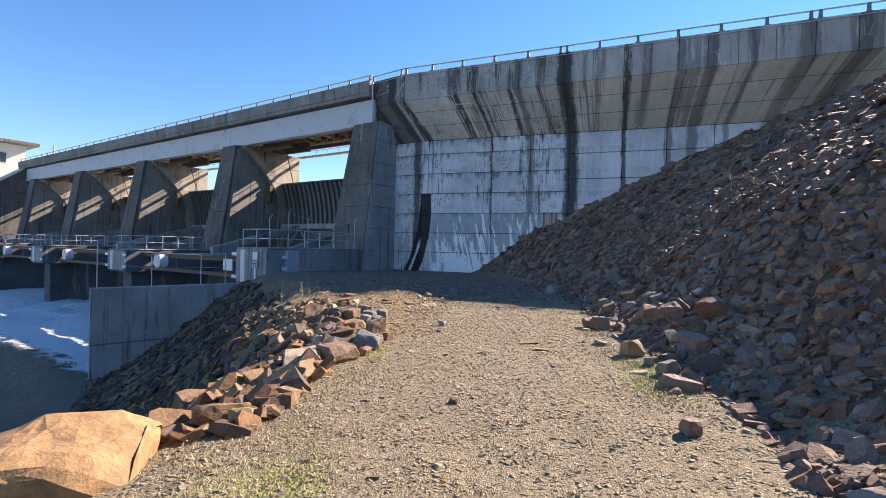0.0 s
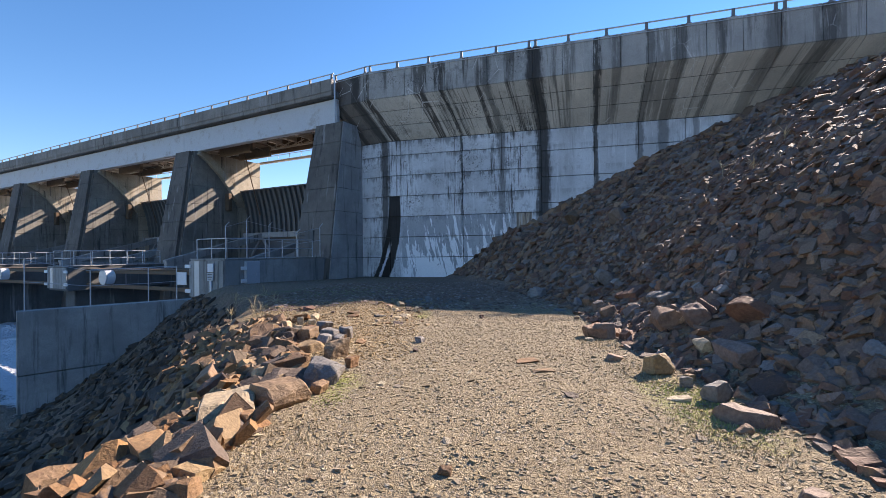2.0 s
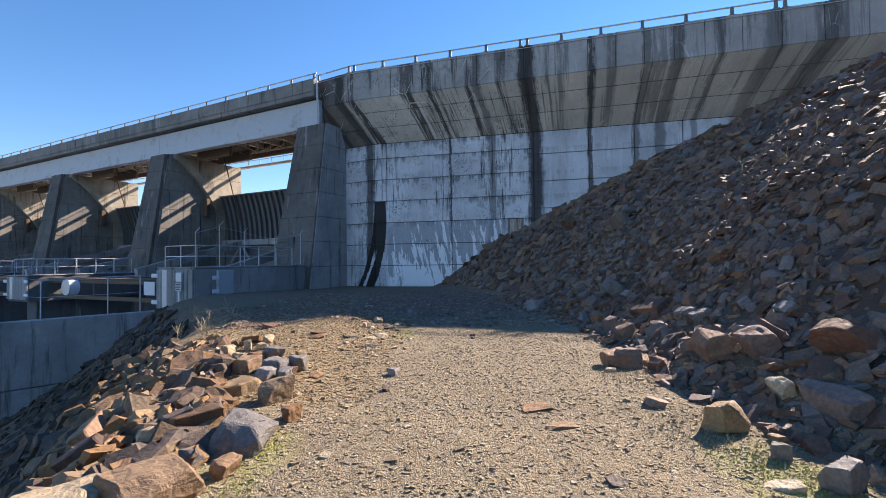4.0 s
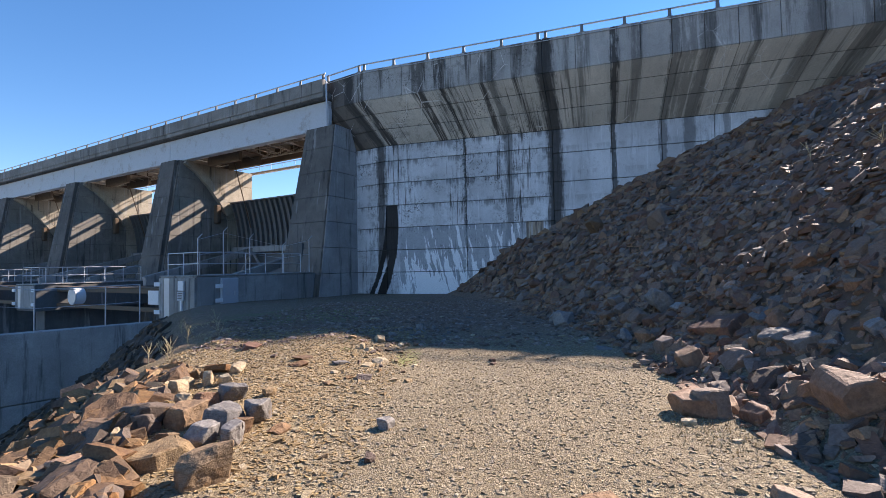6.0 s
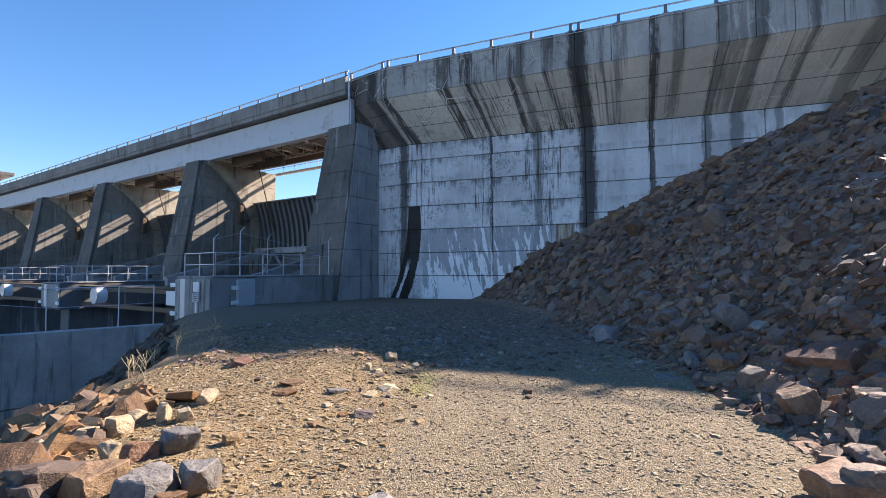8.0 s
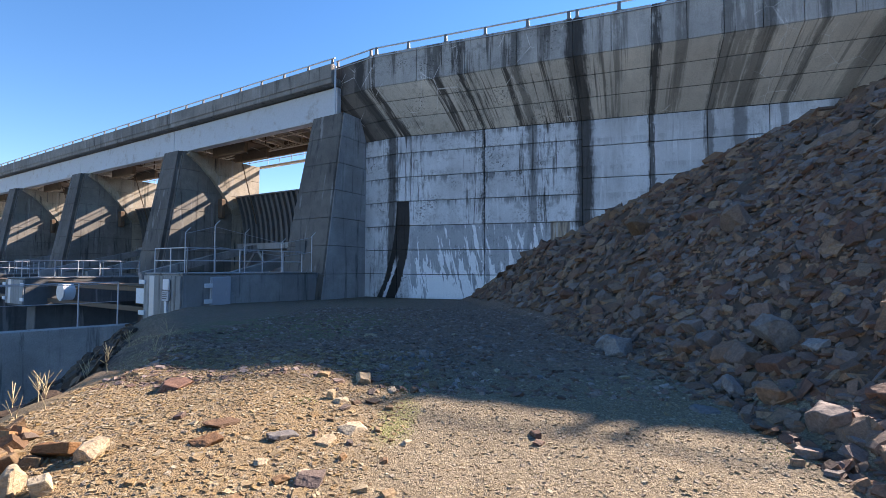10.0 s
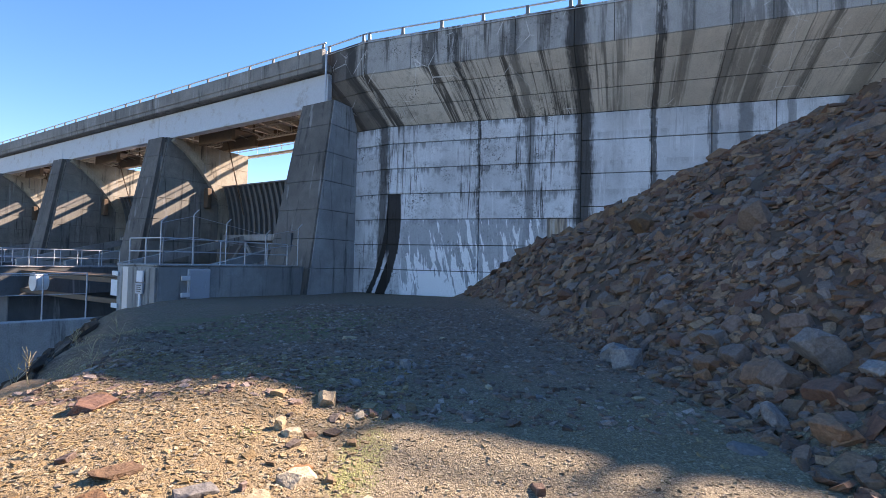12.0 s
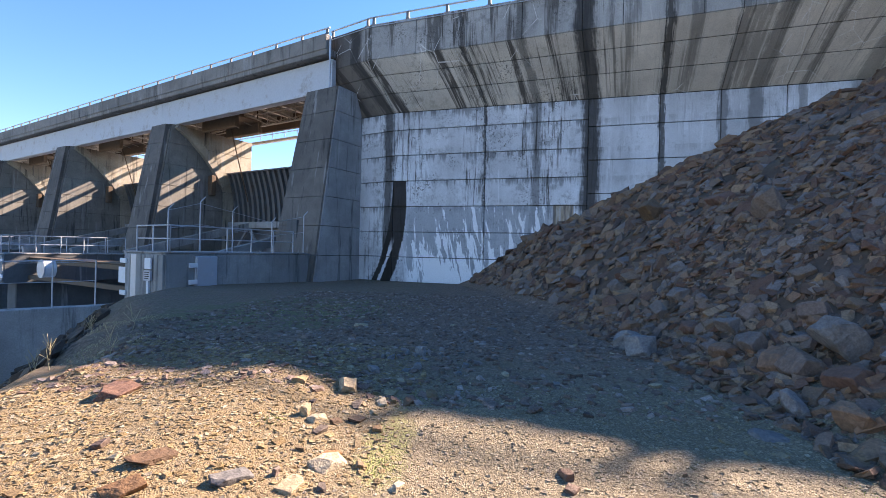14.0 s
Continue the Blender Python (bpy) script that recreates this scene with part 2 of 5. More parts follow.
def stone(name, tones, kind="Object", rough=0.75, scale=4.0):
    """Broken slate and sandstone: each piece takes its own tone."""
    m, nt, b = nodes_of(name, rough)
    r = random_of(nt, kind)
    v = coords(nt)
    n, f = noise_of(nt, v, scale, 6, 0.7, 0.4), noise_of(nt, v, scale * 7, 4, 0.7)
    bed = noise_of(nt, coords(nt, (1, 1, 6)), scale * 2.0, 4, 0.6)
    step = 1.0 / len(tones)
    col = ramp(nt, r, *[(i * step, c) for i, c in enumerate(tones)])
    col = blend(nt, span(nt, n, 0.45, 0.7, 0, 0.7), col, (0.48, 0.45, 0.45), "MULTIPLY")
    rust = noise_of(nt, v, scale * 0.8, 4, 0.6, 0.6)
    col = blend(nt, span(nt, rust, 0.56, 0.7, 0, 0.5), col, (0.36, 0.19, 0.07))
    col = blend(nt, span(nt, f, 0.3, 0.75, 0.7, 0), col, (0.4, 0.38, 0.38), "MULTIPLY")
    sock(nt, b.inputs["Base Color"], col)
    bump(nt, b, calc(nt, "ADD", calc(nt, "ADD", f, calc(nt, "MULTIPLY", n, 2)), calc(nt, "MULTIPLY", bed, 0.6)), 0.65, 0.02)
    return m


def ground_material():
    m, nt, b = nodes_of("gravel_earth", 0.95)
    v = coords(nt)
    x, y, z = along(nt, (1, 0, 0)), along(nt, (0, 1, 0)), along(nt, (0, 0, 1))
    big, mid, fine = noise_of(nt, v, 0.6, 5, 0.6), noise_of(nt, v, 6, 6, 0.7), noise_of(nt, v, 60, 4, 0.7)
    swirl = nt.nodes.new("ShaderNodeTexNoise")
    nt.links.new(v, swirl.inputs["Vector"])
    swirl.inputs["Scale"].default_value, swirl.inputs["Detail"].default_value = 9.0, 4.0
    off = nt.nodes.new("ShaderNodeVectorMath")
    off.operation = "MULTIPLY_ADD"
    nt.links.new(swirl.outputs["Color"], off.inputs[0])
    off.inputs[1].default_value = (0.09, 0.09, 0.09)
    nt.links.new(v, off.inputs[2])
    vw = off.outputs[0]
    peb, grit = cells_of(nt, vw, 34), cells_of(nt, vw, 95)
    tone = cells_of(nt, vw, 70, out="Color")
    sep = nt.nodes.new("ShaderNodeSeparateColor")
    nt.links.new(tone, sep.inputs[0])
    col = ramp(nt, sep.outputs[0], (0.0, (0.12, 0.092, 0.055)), (0.3, (0.26, 0.205, 0.118)), (0.7, (0.35, 0.283, 0.17)), (0.93, (0.50, 0.425, 0.29)))
    col = blend(nt, span(nt, mid, 0.35, 0.7, 0, 0.5), col, (0.25, 0.19, 0.115))
    col = blend(nt, span(nt, big, 0.4, 0.65, 0, 0.35), col, (0.38, 0.31, 0.20))
    col = blend(nt, span(nt, peb, 0.35, 0.7, 0, 0.35), col, (0.13, 0.10, 0.075))
    col = blend(nt, span(nt, grit, 0.4, 0.75, 0, 0.5), col, (0.12, 0.095, 0.07))
    # dark broken slate on the hillside, brown earth on the river bank
    toe = calc(nt, "ADD", x, calc(nt, "MULTIPLY", y, 0.05))
    hill = span(nt, calc(nt, "ADD", z, calc(nt, "MULTIPLY", calc(nt, "SUBTRACT", mid, 0.5), 0.3)), 0.15, 0.4)
    col = blend(nt, hill, col, blend(nt, mid, (0.065, 0.042, 0.03), (0.17, 0.11, 0.075)))
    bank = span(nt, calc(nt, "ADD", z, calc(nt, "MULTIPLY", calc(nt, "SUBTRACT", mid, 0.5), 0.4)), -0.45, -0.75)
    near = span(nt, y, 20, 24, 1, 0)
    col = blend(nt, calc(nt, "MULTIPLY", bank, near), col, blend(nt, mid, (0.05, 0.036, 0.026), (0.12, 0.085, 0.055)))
    # ochre chippings on the mound beside the bank
    ochre = calc(nt, "MULTIPLY", span(nt, x, -0.4, -1.8), calc(nt, "MULTIPLY", span(nt, y, 2.5, 4.5), span(nt, mid, 0.3, 0.6, 0.4, 0.9)))
    col = blend(nt, calc(nt, "MULTIPLY", ochre, span(nt, y, 10, 12, 1, 0)), col, (0.29, 0.20, 0.10))
    # dark red-brown mottle towards the wall: the dam's shade put into the ground colour
    shade_tint = calc(nt, "MULTIPLY", span(nt, y, 7.5, 11.5), span(nt, mid, 0.38, 0.62, 0.95, 0.75))
    col = blend(nt, calc(nt, "MULTIPLY", shade_tint, span(nt, hill, 0, 1, 1, 0)), col, blend(nt, span(nt, noise_of(nt, v, 17, 5, 0.75), 0.42, 0.6), (0.115, 0.068, 0.052), (0.33, 0.21, 0.155)))
    stain = noise_of(nt, v, 1.6, 5, 0.65)
    col = blend(nt, span(nt, stain, 0.5, 0.66, 0, 0.4), col, (0.17, 0.13, 0.075))
    # thin grass where it has taken
    g = noise_of(nt, v, 1.1, 4, 0.65)
    cx, cy = calc(nt, "ADD", x, 4.6), calc(nt, "SUBTRACT", y, 14.6)
    far = span(nt, calc(nt, "ADD", calc(nt, "MULTIPLY", cx, calc(nt, "MULTIPLY", cx, 0.6)), calc(nt, "MULTIPLY", cy, calc(nt, "MULTIPLY", cy, 0.35))), 2.0, 5.5, 1, 0.25)
    far = calc(nt, "MULTIPLY", far, span(nt, y, 10.5, 12.5))
    patch = calc(nt, "MULTIPLY", calc(nt, "MULTIPLY", span(nt, g, 0.38, 0.52), far), calc(nt, "MULTIPLY", span(nt, x, -1.2, -3.2), span(nt, fine, 0.4, 0.55, 0.2, 0.8)))
    col = blend(nt, patch, col, (0.12, 0.15, 0.05))
    # thin yellow-green turf beside the track
    for px, py, rx, ry in ((-1.35, 2.2, 0.4, 0.6), (2.0, 1.6, 0.45, 1.1), (-1.1, -1.3, 0.5, 0.6), (-0.8, 7.2, 0.22, 0.8)):
        ex, ey = calc(nt, "DIVIDE", calc(nt, "SUBTRACT", x, px), rx), calc(nt, "DIVIDE", calc(nt, "SUBTRACT", y, py), ry)
        d2 = calc(nt, "ADD", calc(nt, "MULTIPLY", ex, ex), calc(nt, "MULTIPLY", ey, ey))
        turf = calc(nt, "MULTIPLY", span(nt, calc(nt, "ADD", d2, calc(nt, "MULTIPLY", mid, 2.0)), 1.1, 2.0, 0.8, 0), span(nt, fine, 0.38, 0.55))
        col = blend(nt, turf, col, (0.27, 0.28, 0.085))
    sock(nt, b.inputs["Base Color"], col)
    h = calc(nt, "ADD", calc(nt, "ADD", calc(nt, "MULTIPLY", peb, -0.8), calc(nt, "MULTIPLY", grit, -0.9)), calc(nt, "ADD", fine, calc(nt, "MULTIPLY", mid, 1.6)))
    bump(nt, b, h, 0.8, 0.02)
    return m


def water_material():
    m, nt, b = nodes_of("river_water", 0.12)
    v = coords(nt)
    u = along(nt, (C, -S, 0))
    w = along(nt, (S, C, 0))
    n = noise_of(nt, coords(nt, (1, 1, 1), turn=0.4), 0.55, 7, 0.72, 0.8)
    f = noise_of(nt, v, 3.5, 6, 0.7, 0.5)
    reach = span(nt, w, 4.5, 8.0, 0.62, 0.26)
    foam = span(nt, calc(nt, "SUBTRACT", calc(nt, "ADD", calc(nt, "MULTIPLY", n, 0.7), calc(nt, "MULTIPLY", f, 0.3)), reach), 0.0, 0.1)
    col = blend(nt, foam, (0.10, 0.115, 0.10), (0.78, 0.82, 0.86))
    sock(nt, b.inputs["Base Color"], col)
    sock(nt, b.inputs["Roughness"], span(nt, foam, 0, 1, 0.22, 0.8))
    bump(nt, b, calc(nt, "ADD", n, calc(nt, "MULTIPLY", f, 0.8)), 1.0, 0.4)
    return m


def leaf_material(name, a, c):
    m, nt, b = nodes_of(name, 0.8)
    r = random_of(nt, "Island")
    sock(nt, b.inputs["Base Color"], ramp(nt, r, (0.0, a), (0.6, c), (1.0, [k * 1.3 for k in c])))
    return m


A0 = radians(26.7)
C, S = math.cos(A0), math.sin(A0)
MAT = {
    "ground": ground_material(),
    "water": water_material(),
    "face": dam_face("dam_wall_concrete", "lower"),
    "over": dam_face("dam_overhang_concrete", "over"),
    "parapet": dam_face("dam_parapet_concrete", "parapet"),
    # near pier's flank: paler than its nose, with skylight put into the colour
    "flank": concrete("skylit_flank_concrete", (0.40, 0.40, 0.395), 0.9, 0.6),
    # other pier sides in two tones: shaded before the haunch, sunlit cream behind
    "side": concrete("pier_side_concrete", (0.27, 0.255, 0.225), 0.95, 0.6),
    "cut": concrete("sunlit_cream_concrete", (0.50, 0.44, 0.35), 0.9, 0.5),
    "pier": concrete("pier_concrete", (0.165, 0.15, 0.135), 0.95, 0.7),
    "deck": concrete("deck_concrete", (0.29, 0.27, 0.245), 0.9, 0.6),
    "girder": plain("girder_paint", (0.52, 0.55, 0.58), 0.6, 0.0, (0.26, 0.2, 0.15), 0.6, 0.9),
    "wallc": concrete("training_wall_concrete", (0.37, 0.37, 0.36), 0.75, 0.5),
    # wet spillway concrete; its darkness also paints shade on the farther pier walls
    "darkc": concrete("wet_and_shade_dark_concrete", (0.13, 0.135, 0.135), 0.5, 0.3),
    "truss": plain("weathered_truss_steel", (0.52, 0.46, 0.38), 0.7, 0.1, (0.28, 0.19, 0.12), 0.5, 3),
    "joint": plain("joint_shadow_gap", (0.05, 0.05, 0.05), 0.95),
    "gate": plain("gate_steel_paint", (0.17, 0.175, 0.18), 0.6, 0.3, (0.16, 0.10, 0.06), 0.5, 1.5),
    "steel": plain("galvanised_steel", (0.50, 0.53, 0.57), 0.5, 0.4, (0.3, 0.25, 0.2), 0.3, 5),
    "bluerail": plain("pale_blue_rail_paint", (0.42, 0.52, 0.66), 0.5, 0.1, (0.3, 0.25, 0.2), 0.2, 5),
    "rusty": plain("rusty_steel", (0.16, 0.11, 0.075), 0.85, 0.2, (0.28, 0.15, 0.07), 0.6, 2.5),
    "brown": plain("weathered_timber", (0.22, 0.16, 0.11), 0.85, 0.0, (0.11, 0.08, 0.06), 0.6, 3),
    "white": plain("white_sheet_metal", (0.72, 0.75, 0.78), 0.5, 0.0, (0.4, 0.38, 0.35), 0.25, 4),
    "greybox": plain("grey_cabinet_paint", (0.42, 0.46, 0.51), 0.5, 0.1, (0.3, 0.28, 0.25), 0.25, 3),
    "cream": plain("cream_render", (0.62, 0.57, 0.48), 0.85, 0.0, (0.5, 0.45, 0.38), 0.3, 0.6),
    "glass": plain("dark_window_glass", (0.03, 0.035, 0.04), 0.15, 0.0, (0.05, 0.05, 0.05), 0.2, 1),
    "slate": stone("broken_slate", [(0.145, 0.082, 0.056), (0.25, 0.135, 0.082), (0.33, 0.185, 0.11), (0.19, 0.15, 0.13), (0.42, 0.26, 0.155), (0.105, 0.062, 0.045), (0.30, 0.25, 0.22), (0.20, 0.10, 0.065)], "Object"),
    "slate_stuff": stone("broken_slate_rubble", [(0.145, 0.082, 0.056), (0.25, 0.135, 0.082), (0.33, 0.185, 0.11), (0.19, 0.15, 0.13), (0.42, 0.26, 0.155), (0.105, 0.062, 0.045), (0.30, 0.25, 0.22), (0.20, 0.10, 0.065)], "Island", 0.75, 6),
    "scree": stone("dark_earthy_scree", [(0.075, 0.05, 0.034), (0.11, 0.07, 0.045), (0.055, 0.04, 0.03), (0.15, 0.10, 0.06), (0.09, 0.07, 0.055)], "Island", 0.8, 6),
    "tan": stone("ochre_sandstone", [(0.36, 0.22, 0.10), (0.16, 0.09, 0.05), (0.44, 0.30, 0.15), (0.12, 0.078, 0.05), (0.34, 0.16, 0.055), (0.27, 0.20, 0.13), (0.40, 0.21, 0.075), (0.15, 0.11, 0.085)], "Object"),
    "tan_stuff": stone("ochre_sandstone_rubble", [(0.36, 0.22, 0.10), (0.16, 0.09, 0.05), (0.44, 0.30, 0.15), (0.12, 0.078, 0.05), (0.34, 0.16, 0.055), (0.27, 0.20, 0.13), (0.40, 0.21, 0.075), (0.15, 0.11, 0.085)], "Island", 0.75, 6),
    "boulder": stone("boulder_sandstone", [(0.46, 0.28, 0.14), (0.44, 0.26, 0.12)], "Object", 0.8, 1.6),
    "pebble": stone("path_pebbles", [(0.40, 0.32, 0.185), (0.31, 0.24, 0.135), (0.48, 0.395, 0.245), (0.20, 0.15, 0.095), (0.43, 0.335, 0.185), (0.60, 0.52, 0.37), (0.34, 0.285, 0.21)], "Island", 0.85, 14),
    # gravel in the dam's shadow, its tones tinted for the shade
    "shade_tint": stone("shade_tinted_gravel", [(0.30, 0.195, 0.15), (0.20, 0.125, 0.095), (0.42, 0.30, 0.24), (0.14, 0.09, 0.07), (0.52, 0.42, 0.36), (0.26, 0.17, 0.13)], "Island", 0.85, 12),
    "chip": stone("ochre_chippings", [(0.40, 0.28, 0.13), (0.32, 0.215, 0.10), (0.46, 0.345, 0.18), (0.21, 0.14, 0.075), (0.43, 0.29, 0.12), (0.52, 0.42, 0.26)], "Island", 0.85, 12),
    "pale": stone("pale_limestone", [(0.52, 0.40, 0.24), (0.46, 0.36, 0.23), (0.55, 0.45, 0.30)], "Object"),
    "grey": stone("grey_slate", [(0.22, 0.21, 0.20), (0.16, 0.15, 0.14), (0.29, 0.275, 0.26)], "Object"),
    "grass": leaf_material("short_grass", (0.22, 0.25, 0.06), (0.33, 0.37, 0.10)),
    "straw": leaf_material("dry_straw", (0.30, 0.23, 0.12), (0.42, 0.34, 0.20)),
}

# ---- building helpers ----
def part(name, bm, material, parent=None, label="", smooth=False):
    me = bpy.data.meshes.new(name)
    bm.normal_update()
    bm.to_mesh(me)
    bm.free()
    me.materials.append(material)
    if smooth:
        me.polygons.foreach_set("use_smooth", [True] * len(me.polygons))
    ob = new(name, me)
    ob.parent = parent
    if label:
        ob["label"] = label
    return ob


def empty(name, x=0, y=0, z=0, rz=0):
    ob = new(name)
    ob.empty_display_size = 0.1
    ob.matrix_world = pose(x, y, z, 0, 0, rz)
    return ob


def add_box(bm, lo, hi, bevel=0.0, m=None):
    c = [(a + b) / 2 for a, b in zip(lo, hi)]
    d = [abs(b - a) for a, b in zip(lo, hi)]
    r = bmesh.ops.create_cube(bm, size=1.0, matrix=Matrix.Translation(c) @ Matrix.Diagonal((*d, 1)))
    if bevel:
        es = list({e for v in r["verts"] for e in v.link_edges})
        out = bmesh.ops.bevel(bm, geom=es, offset=bevel, segments=1, affect="EDGES")
        vs = list({v for f in out["faces"] for v in f.verts})
    else:
        vs = r["verts"]
    if m is not None:
        bmesh.ops.transform(bm, matrix=m, verts=vs)
    return vs


def box_mesh(lo, hi, bevel=0.02):
    bm = bmesh.new()
    add_box(bm, lo, hi, bevel)
    return bm


def add_bar(bm, a, b, r=0.03, n=6):
    a, b = Vector(a), Vector(b)
    d = b - a
    m = Matrix.Translation((a + b) / 2) @ d.to_track_quat("Z", "Y").to_matrix().to_4x4()
    bmesh.ops.create_cone(bm, cap_ends=True, segments=n, radius1=r, radius2=r, depth=d.length, matrix=m)


def bar_mesh(a, b, r=0.03, n=6):
    bm = bmesh.new()
    add_bar(bm, a, b, r, n)
    return bm


def add_beam(bm, a, b, w=0.2, h=0.3):
    a, b = Vector(a), Vector(b)
    d = b - a
    m = Matrix.Translation((a + b) / 2) @ d.to_track_quat("X", "Z").to_matrix().to_4x4() @ Matrix.Diagonal((d.length, w, h, 1))
    bmesh.ops.create_cube(bm, size=1.0, matrix=m)


def prism(points, axis_a, axis_b, bevel=0.0):
    """A solid between two matching outlines."""
    bm = bmesh.new()
    va = [bm.verts.new(axis_a(p)) for p in points]
    vb = [bm.verts.new(axis_b(p)) for p in points]
    n = len(points)
    bm.faces.new(va)
    bm.faces.new(vb[::-1])
    for i in range(n):
        bm.faces.new((va[i], vb[i], vb[(i + 1) % n], va[(i + 1) % n]))
    bmesh.ops.recalc_face_normals(bm, faces=bm.faces)
    if bevel:
        bmesh.ops.bevel(bm, geom=list(bm.edges), offset=bevel, segments=1, affect="EDGES")
    return bm


def slab(quad, inward, thick, gap=0.0, bevel=0.015):
    """A panel on the four corners of quad, going in by thick along inward."""
    q = [Vector(p) for p in quad]
    if gap:
        n = len(q)
        q = [p + ((q[(i + 1) % n] - p).normalized() + (q[i - 1] - p).normalized()) * gap for i, p in enumerate(q)]
    inward = Vector(inward).normalized() * thick
    return prism(q, lambda p: p, lambda p: p + inward, bevel)


def uvz(u, v, z=0.0):
    """From dam axes (u along the crest, v upstream) to the world."""
    return Vector((u * C + v * S, -u * S + v * C, z))


def interp(y, *pts):
    if y <= pts[0][0]:
        return pts[0][1]
    for (a, va), (b, vb) in zip(pts, pts[1:]):
        if y <= b:
            k = (y - a) / (b - a)
            return va + (vb - va) * k
    return pts[-1][1]


# ---- the lie of the land ----
def toe(y):
    return interp(y, (-40, 2.1), (-1, 2.2), (0.4, 2.55), (2.2, 2.6), (3.2, 2.35), (5, 2.5), (9, 2.65), (13, 2.05), (20, 0.9), (28, -0.9), (60, -8))


def rim(y):
    return interp(y, (-40, -2.4), (-4, -1.95), (0, -1.75), (2.5, -1.9), (5, -3.2), (7, -4.1), (9.6, -4.7), (14, -7.6), (18, -10.6), (21, -11.6), (40, -11.6))


def hill(d):
    return interp(d, (0, 0), (1, 0.5), (3, 2.1), (6, 3.95), (9, 5.65), (12, 7.1), (16, 8.9), (20, 10.3), (28, 12.2), (60, 14), (400, 18))


def bank(d):
    return -interp(d, (0, 0), (0.6, 0.14), (1.4, 0.62), (3.6, 2.75), (6, 4.35), (9, 5.8), (12, 6.8), (16, 7.2), (80, 7.5), (100, 6.0), (130, 1.0), (500, 9.0))


def wall_y(x):
    return interp(x, (-5, 29.3), (5.35, 26.9), (13.5, 25.0), (31, 20.9)) - 0.15


def lie(x, y):
    z = 0.0
    t, r = toe(y), rim(y)
    if x > t:
        z += hill(x - t) * interp(y, (3, 1.22), (12, 1.08), (20, 1.0))
        # talus heaped against the dam
        z += interp(x, (0.2, 0), (3.6, 0.12), (5, -0.2), (9, -0.1), (15, 0.12), (20, 0.5)) * interp(wall_y(x) - y, (0, 1), (2, 0.85), (8, 0))
    elif x < r:
        z += bank((r - x) * interp(y, (3, 1.0), (8, 0.82)))
    if y > 10:
        z -= min(0.4, 0.022 * (y - 10))
    # gravel mound beside the left edge of the track, wheel-worn middle
    z += 0.16 * math.exp(-((x + 2.3) / 1.1) ** 2 - ((y - 8.0) / 2.6) ** 2)
    z += 0.05 * math.exp(-((x + 2.6) / 0.9) ** 2 - ((y - 4.0) / 2.0) ** 2)
    return z


def height(x, y):
    p = Vector((x, y, 0))
    k = min(1.0, max(0.0, (max(x - toe(y), rim(y) - x) + 0.2) / 1.5))
    z = lie(x, y) + 0.035 * noise.noise(p * 0.7) + 0.018 * noise.noise(p * 2.3)
    if k > 0:
        z += k * (0.22 * noise.noise(p * 0.55) + 0.14 * noise.noise(p * 1.7))
    return z


def lean(x, y, e=0.25):
    """The ground's normal."""
    return Vector((-(lie(x + e, y) - lie(x - e, y)) / (2 * e), -(lie(x, y + e) - lie(x, y - e)) / (2 * e), 1)).normalized()


def steps(*runs):
    out = []
    for a, b, d in runs:
        n = max(1, round((b - a) / d))
        out += [a + (b - a) * i / n for i in range(n)]
    return out + [runs[-1][1]]


def sheet(name, xs, ys, f, material, smooth=True):
    vs = [(x, y, f(x, y)) for y in ys for x in xs]
    n = len(xs)
    fs = [(j * n + i, j * n + i + 1, (j + 1) * n + i + 1, (j + 1) * n + i) for j in range(len(ys) - 1) for i in range(n - 1)]
    me = bpy.data.meshes.new(name)
    me.from_pydata(vs, [], fs)
    me.materials.append(material)
    if smooth:
        me.polygons.foreach_set("use_smooth", [True] * len(me.polygons))
    return new(name, me)


gx = steps((-900, -140, 80), (-140, -40, 10), (-40, -12, 1.5), (-12, -5, 0.4), (-5, 3, 0.12), (3, 10, 0.3), (10, 26, 1.0), (26, 80, 8), (80, 900, 90))
gy = steps((-900, -60, 90), (-60, -6, 5), (-6, 0, 0.25), (0, 12, 0.12), (12, 30, 0.4), (30, 60, 3), (60, 200, 20), (200, 1500, 150))
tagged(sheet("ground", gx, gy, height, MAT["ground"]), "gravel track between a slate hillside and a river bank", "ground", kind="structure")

wx = steps((-140, -60, 2.0), (-60, -8, 0.5))
wy = steps((-60, -6, 3), (-6, 45, 0.5), (45, 110, 2.5))
WATER_Z = -5.0


def waves(x, y):
    p = Vector((x, y, 0))
    v = x * S + y * C
    k = 0.10 + 0.28 * min(1, max(0, (v - 5) / 10))
    return WATER_Z + k * (noise.noise(p * 0.35) + 0.6 * noise.noise(p * 0.9) + 0.3 * noise.noise(p * 2.1))


tagged(sheet("water", wx, wy, waves, MAT["water"]), "churning river water, white with foam below the gates", "water", kind="structure")

# ---- the dam's right-hand wall ----
WALL = [(-7.0, 30.4), (-4.8, 29.3), (0.3, 28.1), (5.35, 26.92), (8.5, 26.18), (11.0, 25.6), (13.5, 25.0), (16.5, 24.3), (20.0, 23.5), (25.0, 22.3), (31.0, 20.9)]
CREST = [(-8.95, 30.15), (-6.2, 28.6), (-0.8, 27.0), (4.6, 25.4), (8.0, 24.4), (10.8, 23.56), (13.6, 22.73), (16.9, 21.76), (20.3, 20.75), (25.5, 19.2), (31.5, 17.4)]
BACK = Vector((0.28, 0.96, 0))

dam = empty("wall_dam", -4.8, 29.3, 0)
tagged(dam, "tall weathered concrete dam wall with an overhanging crest", "dam wall", kind="structure")


def child_of(ob, parent):
    ob.parent = parent
    ob.matrix_parent_inverse = parent.matrix_world.inverted()
    return ob


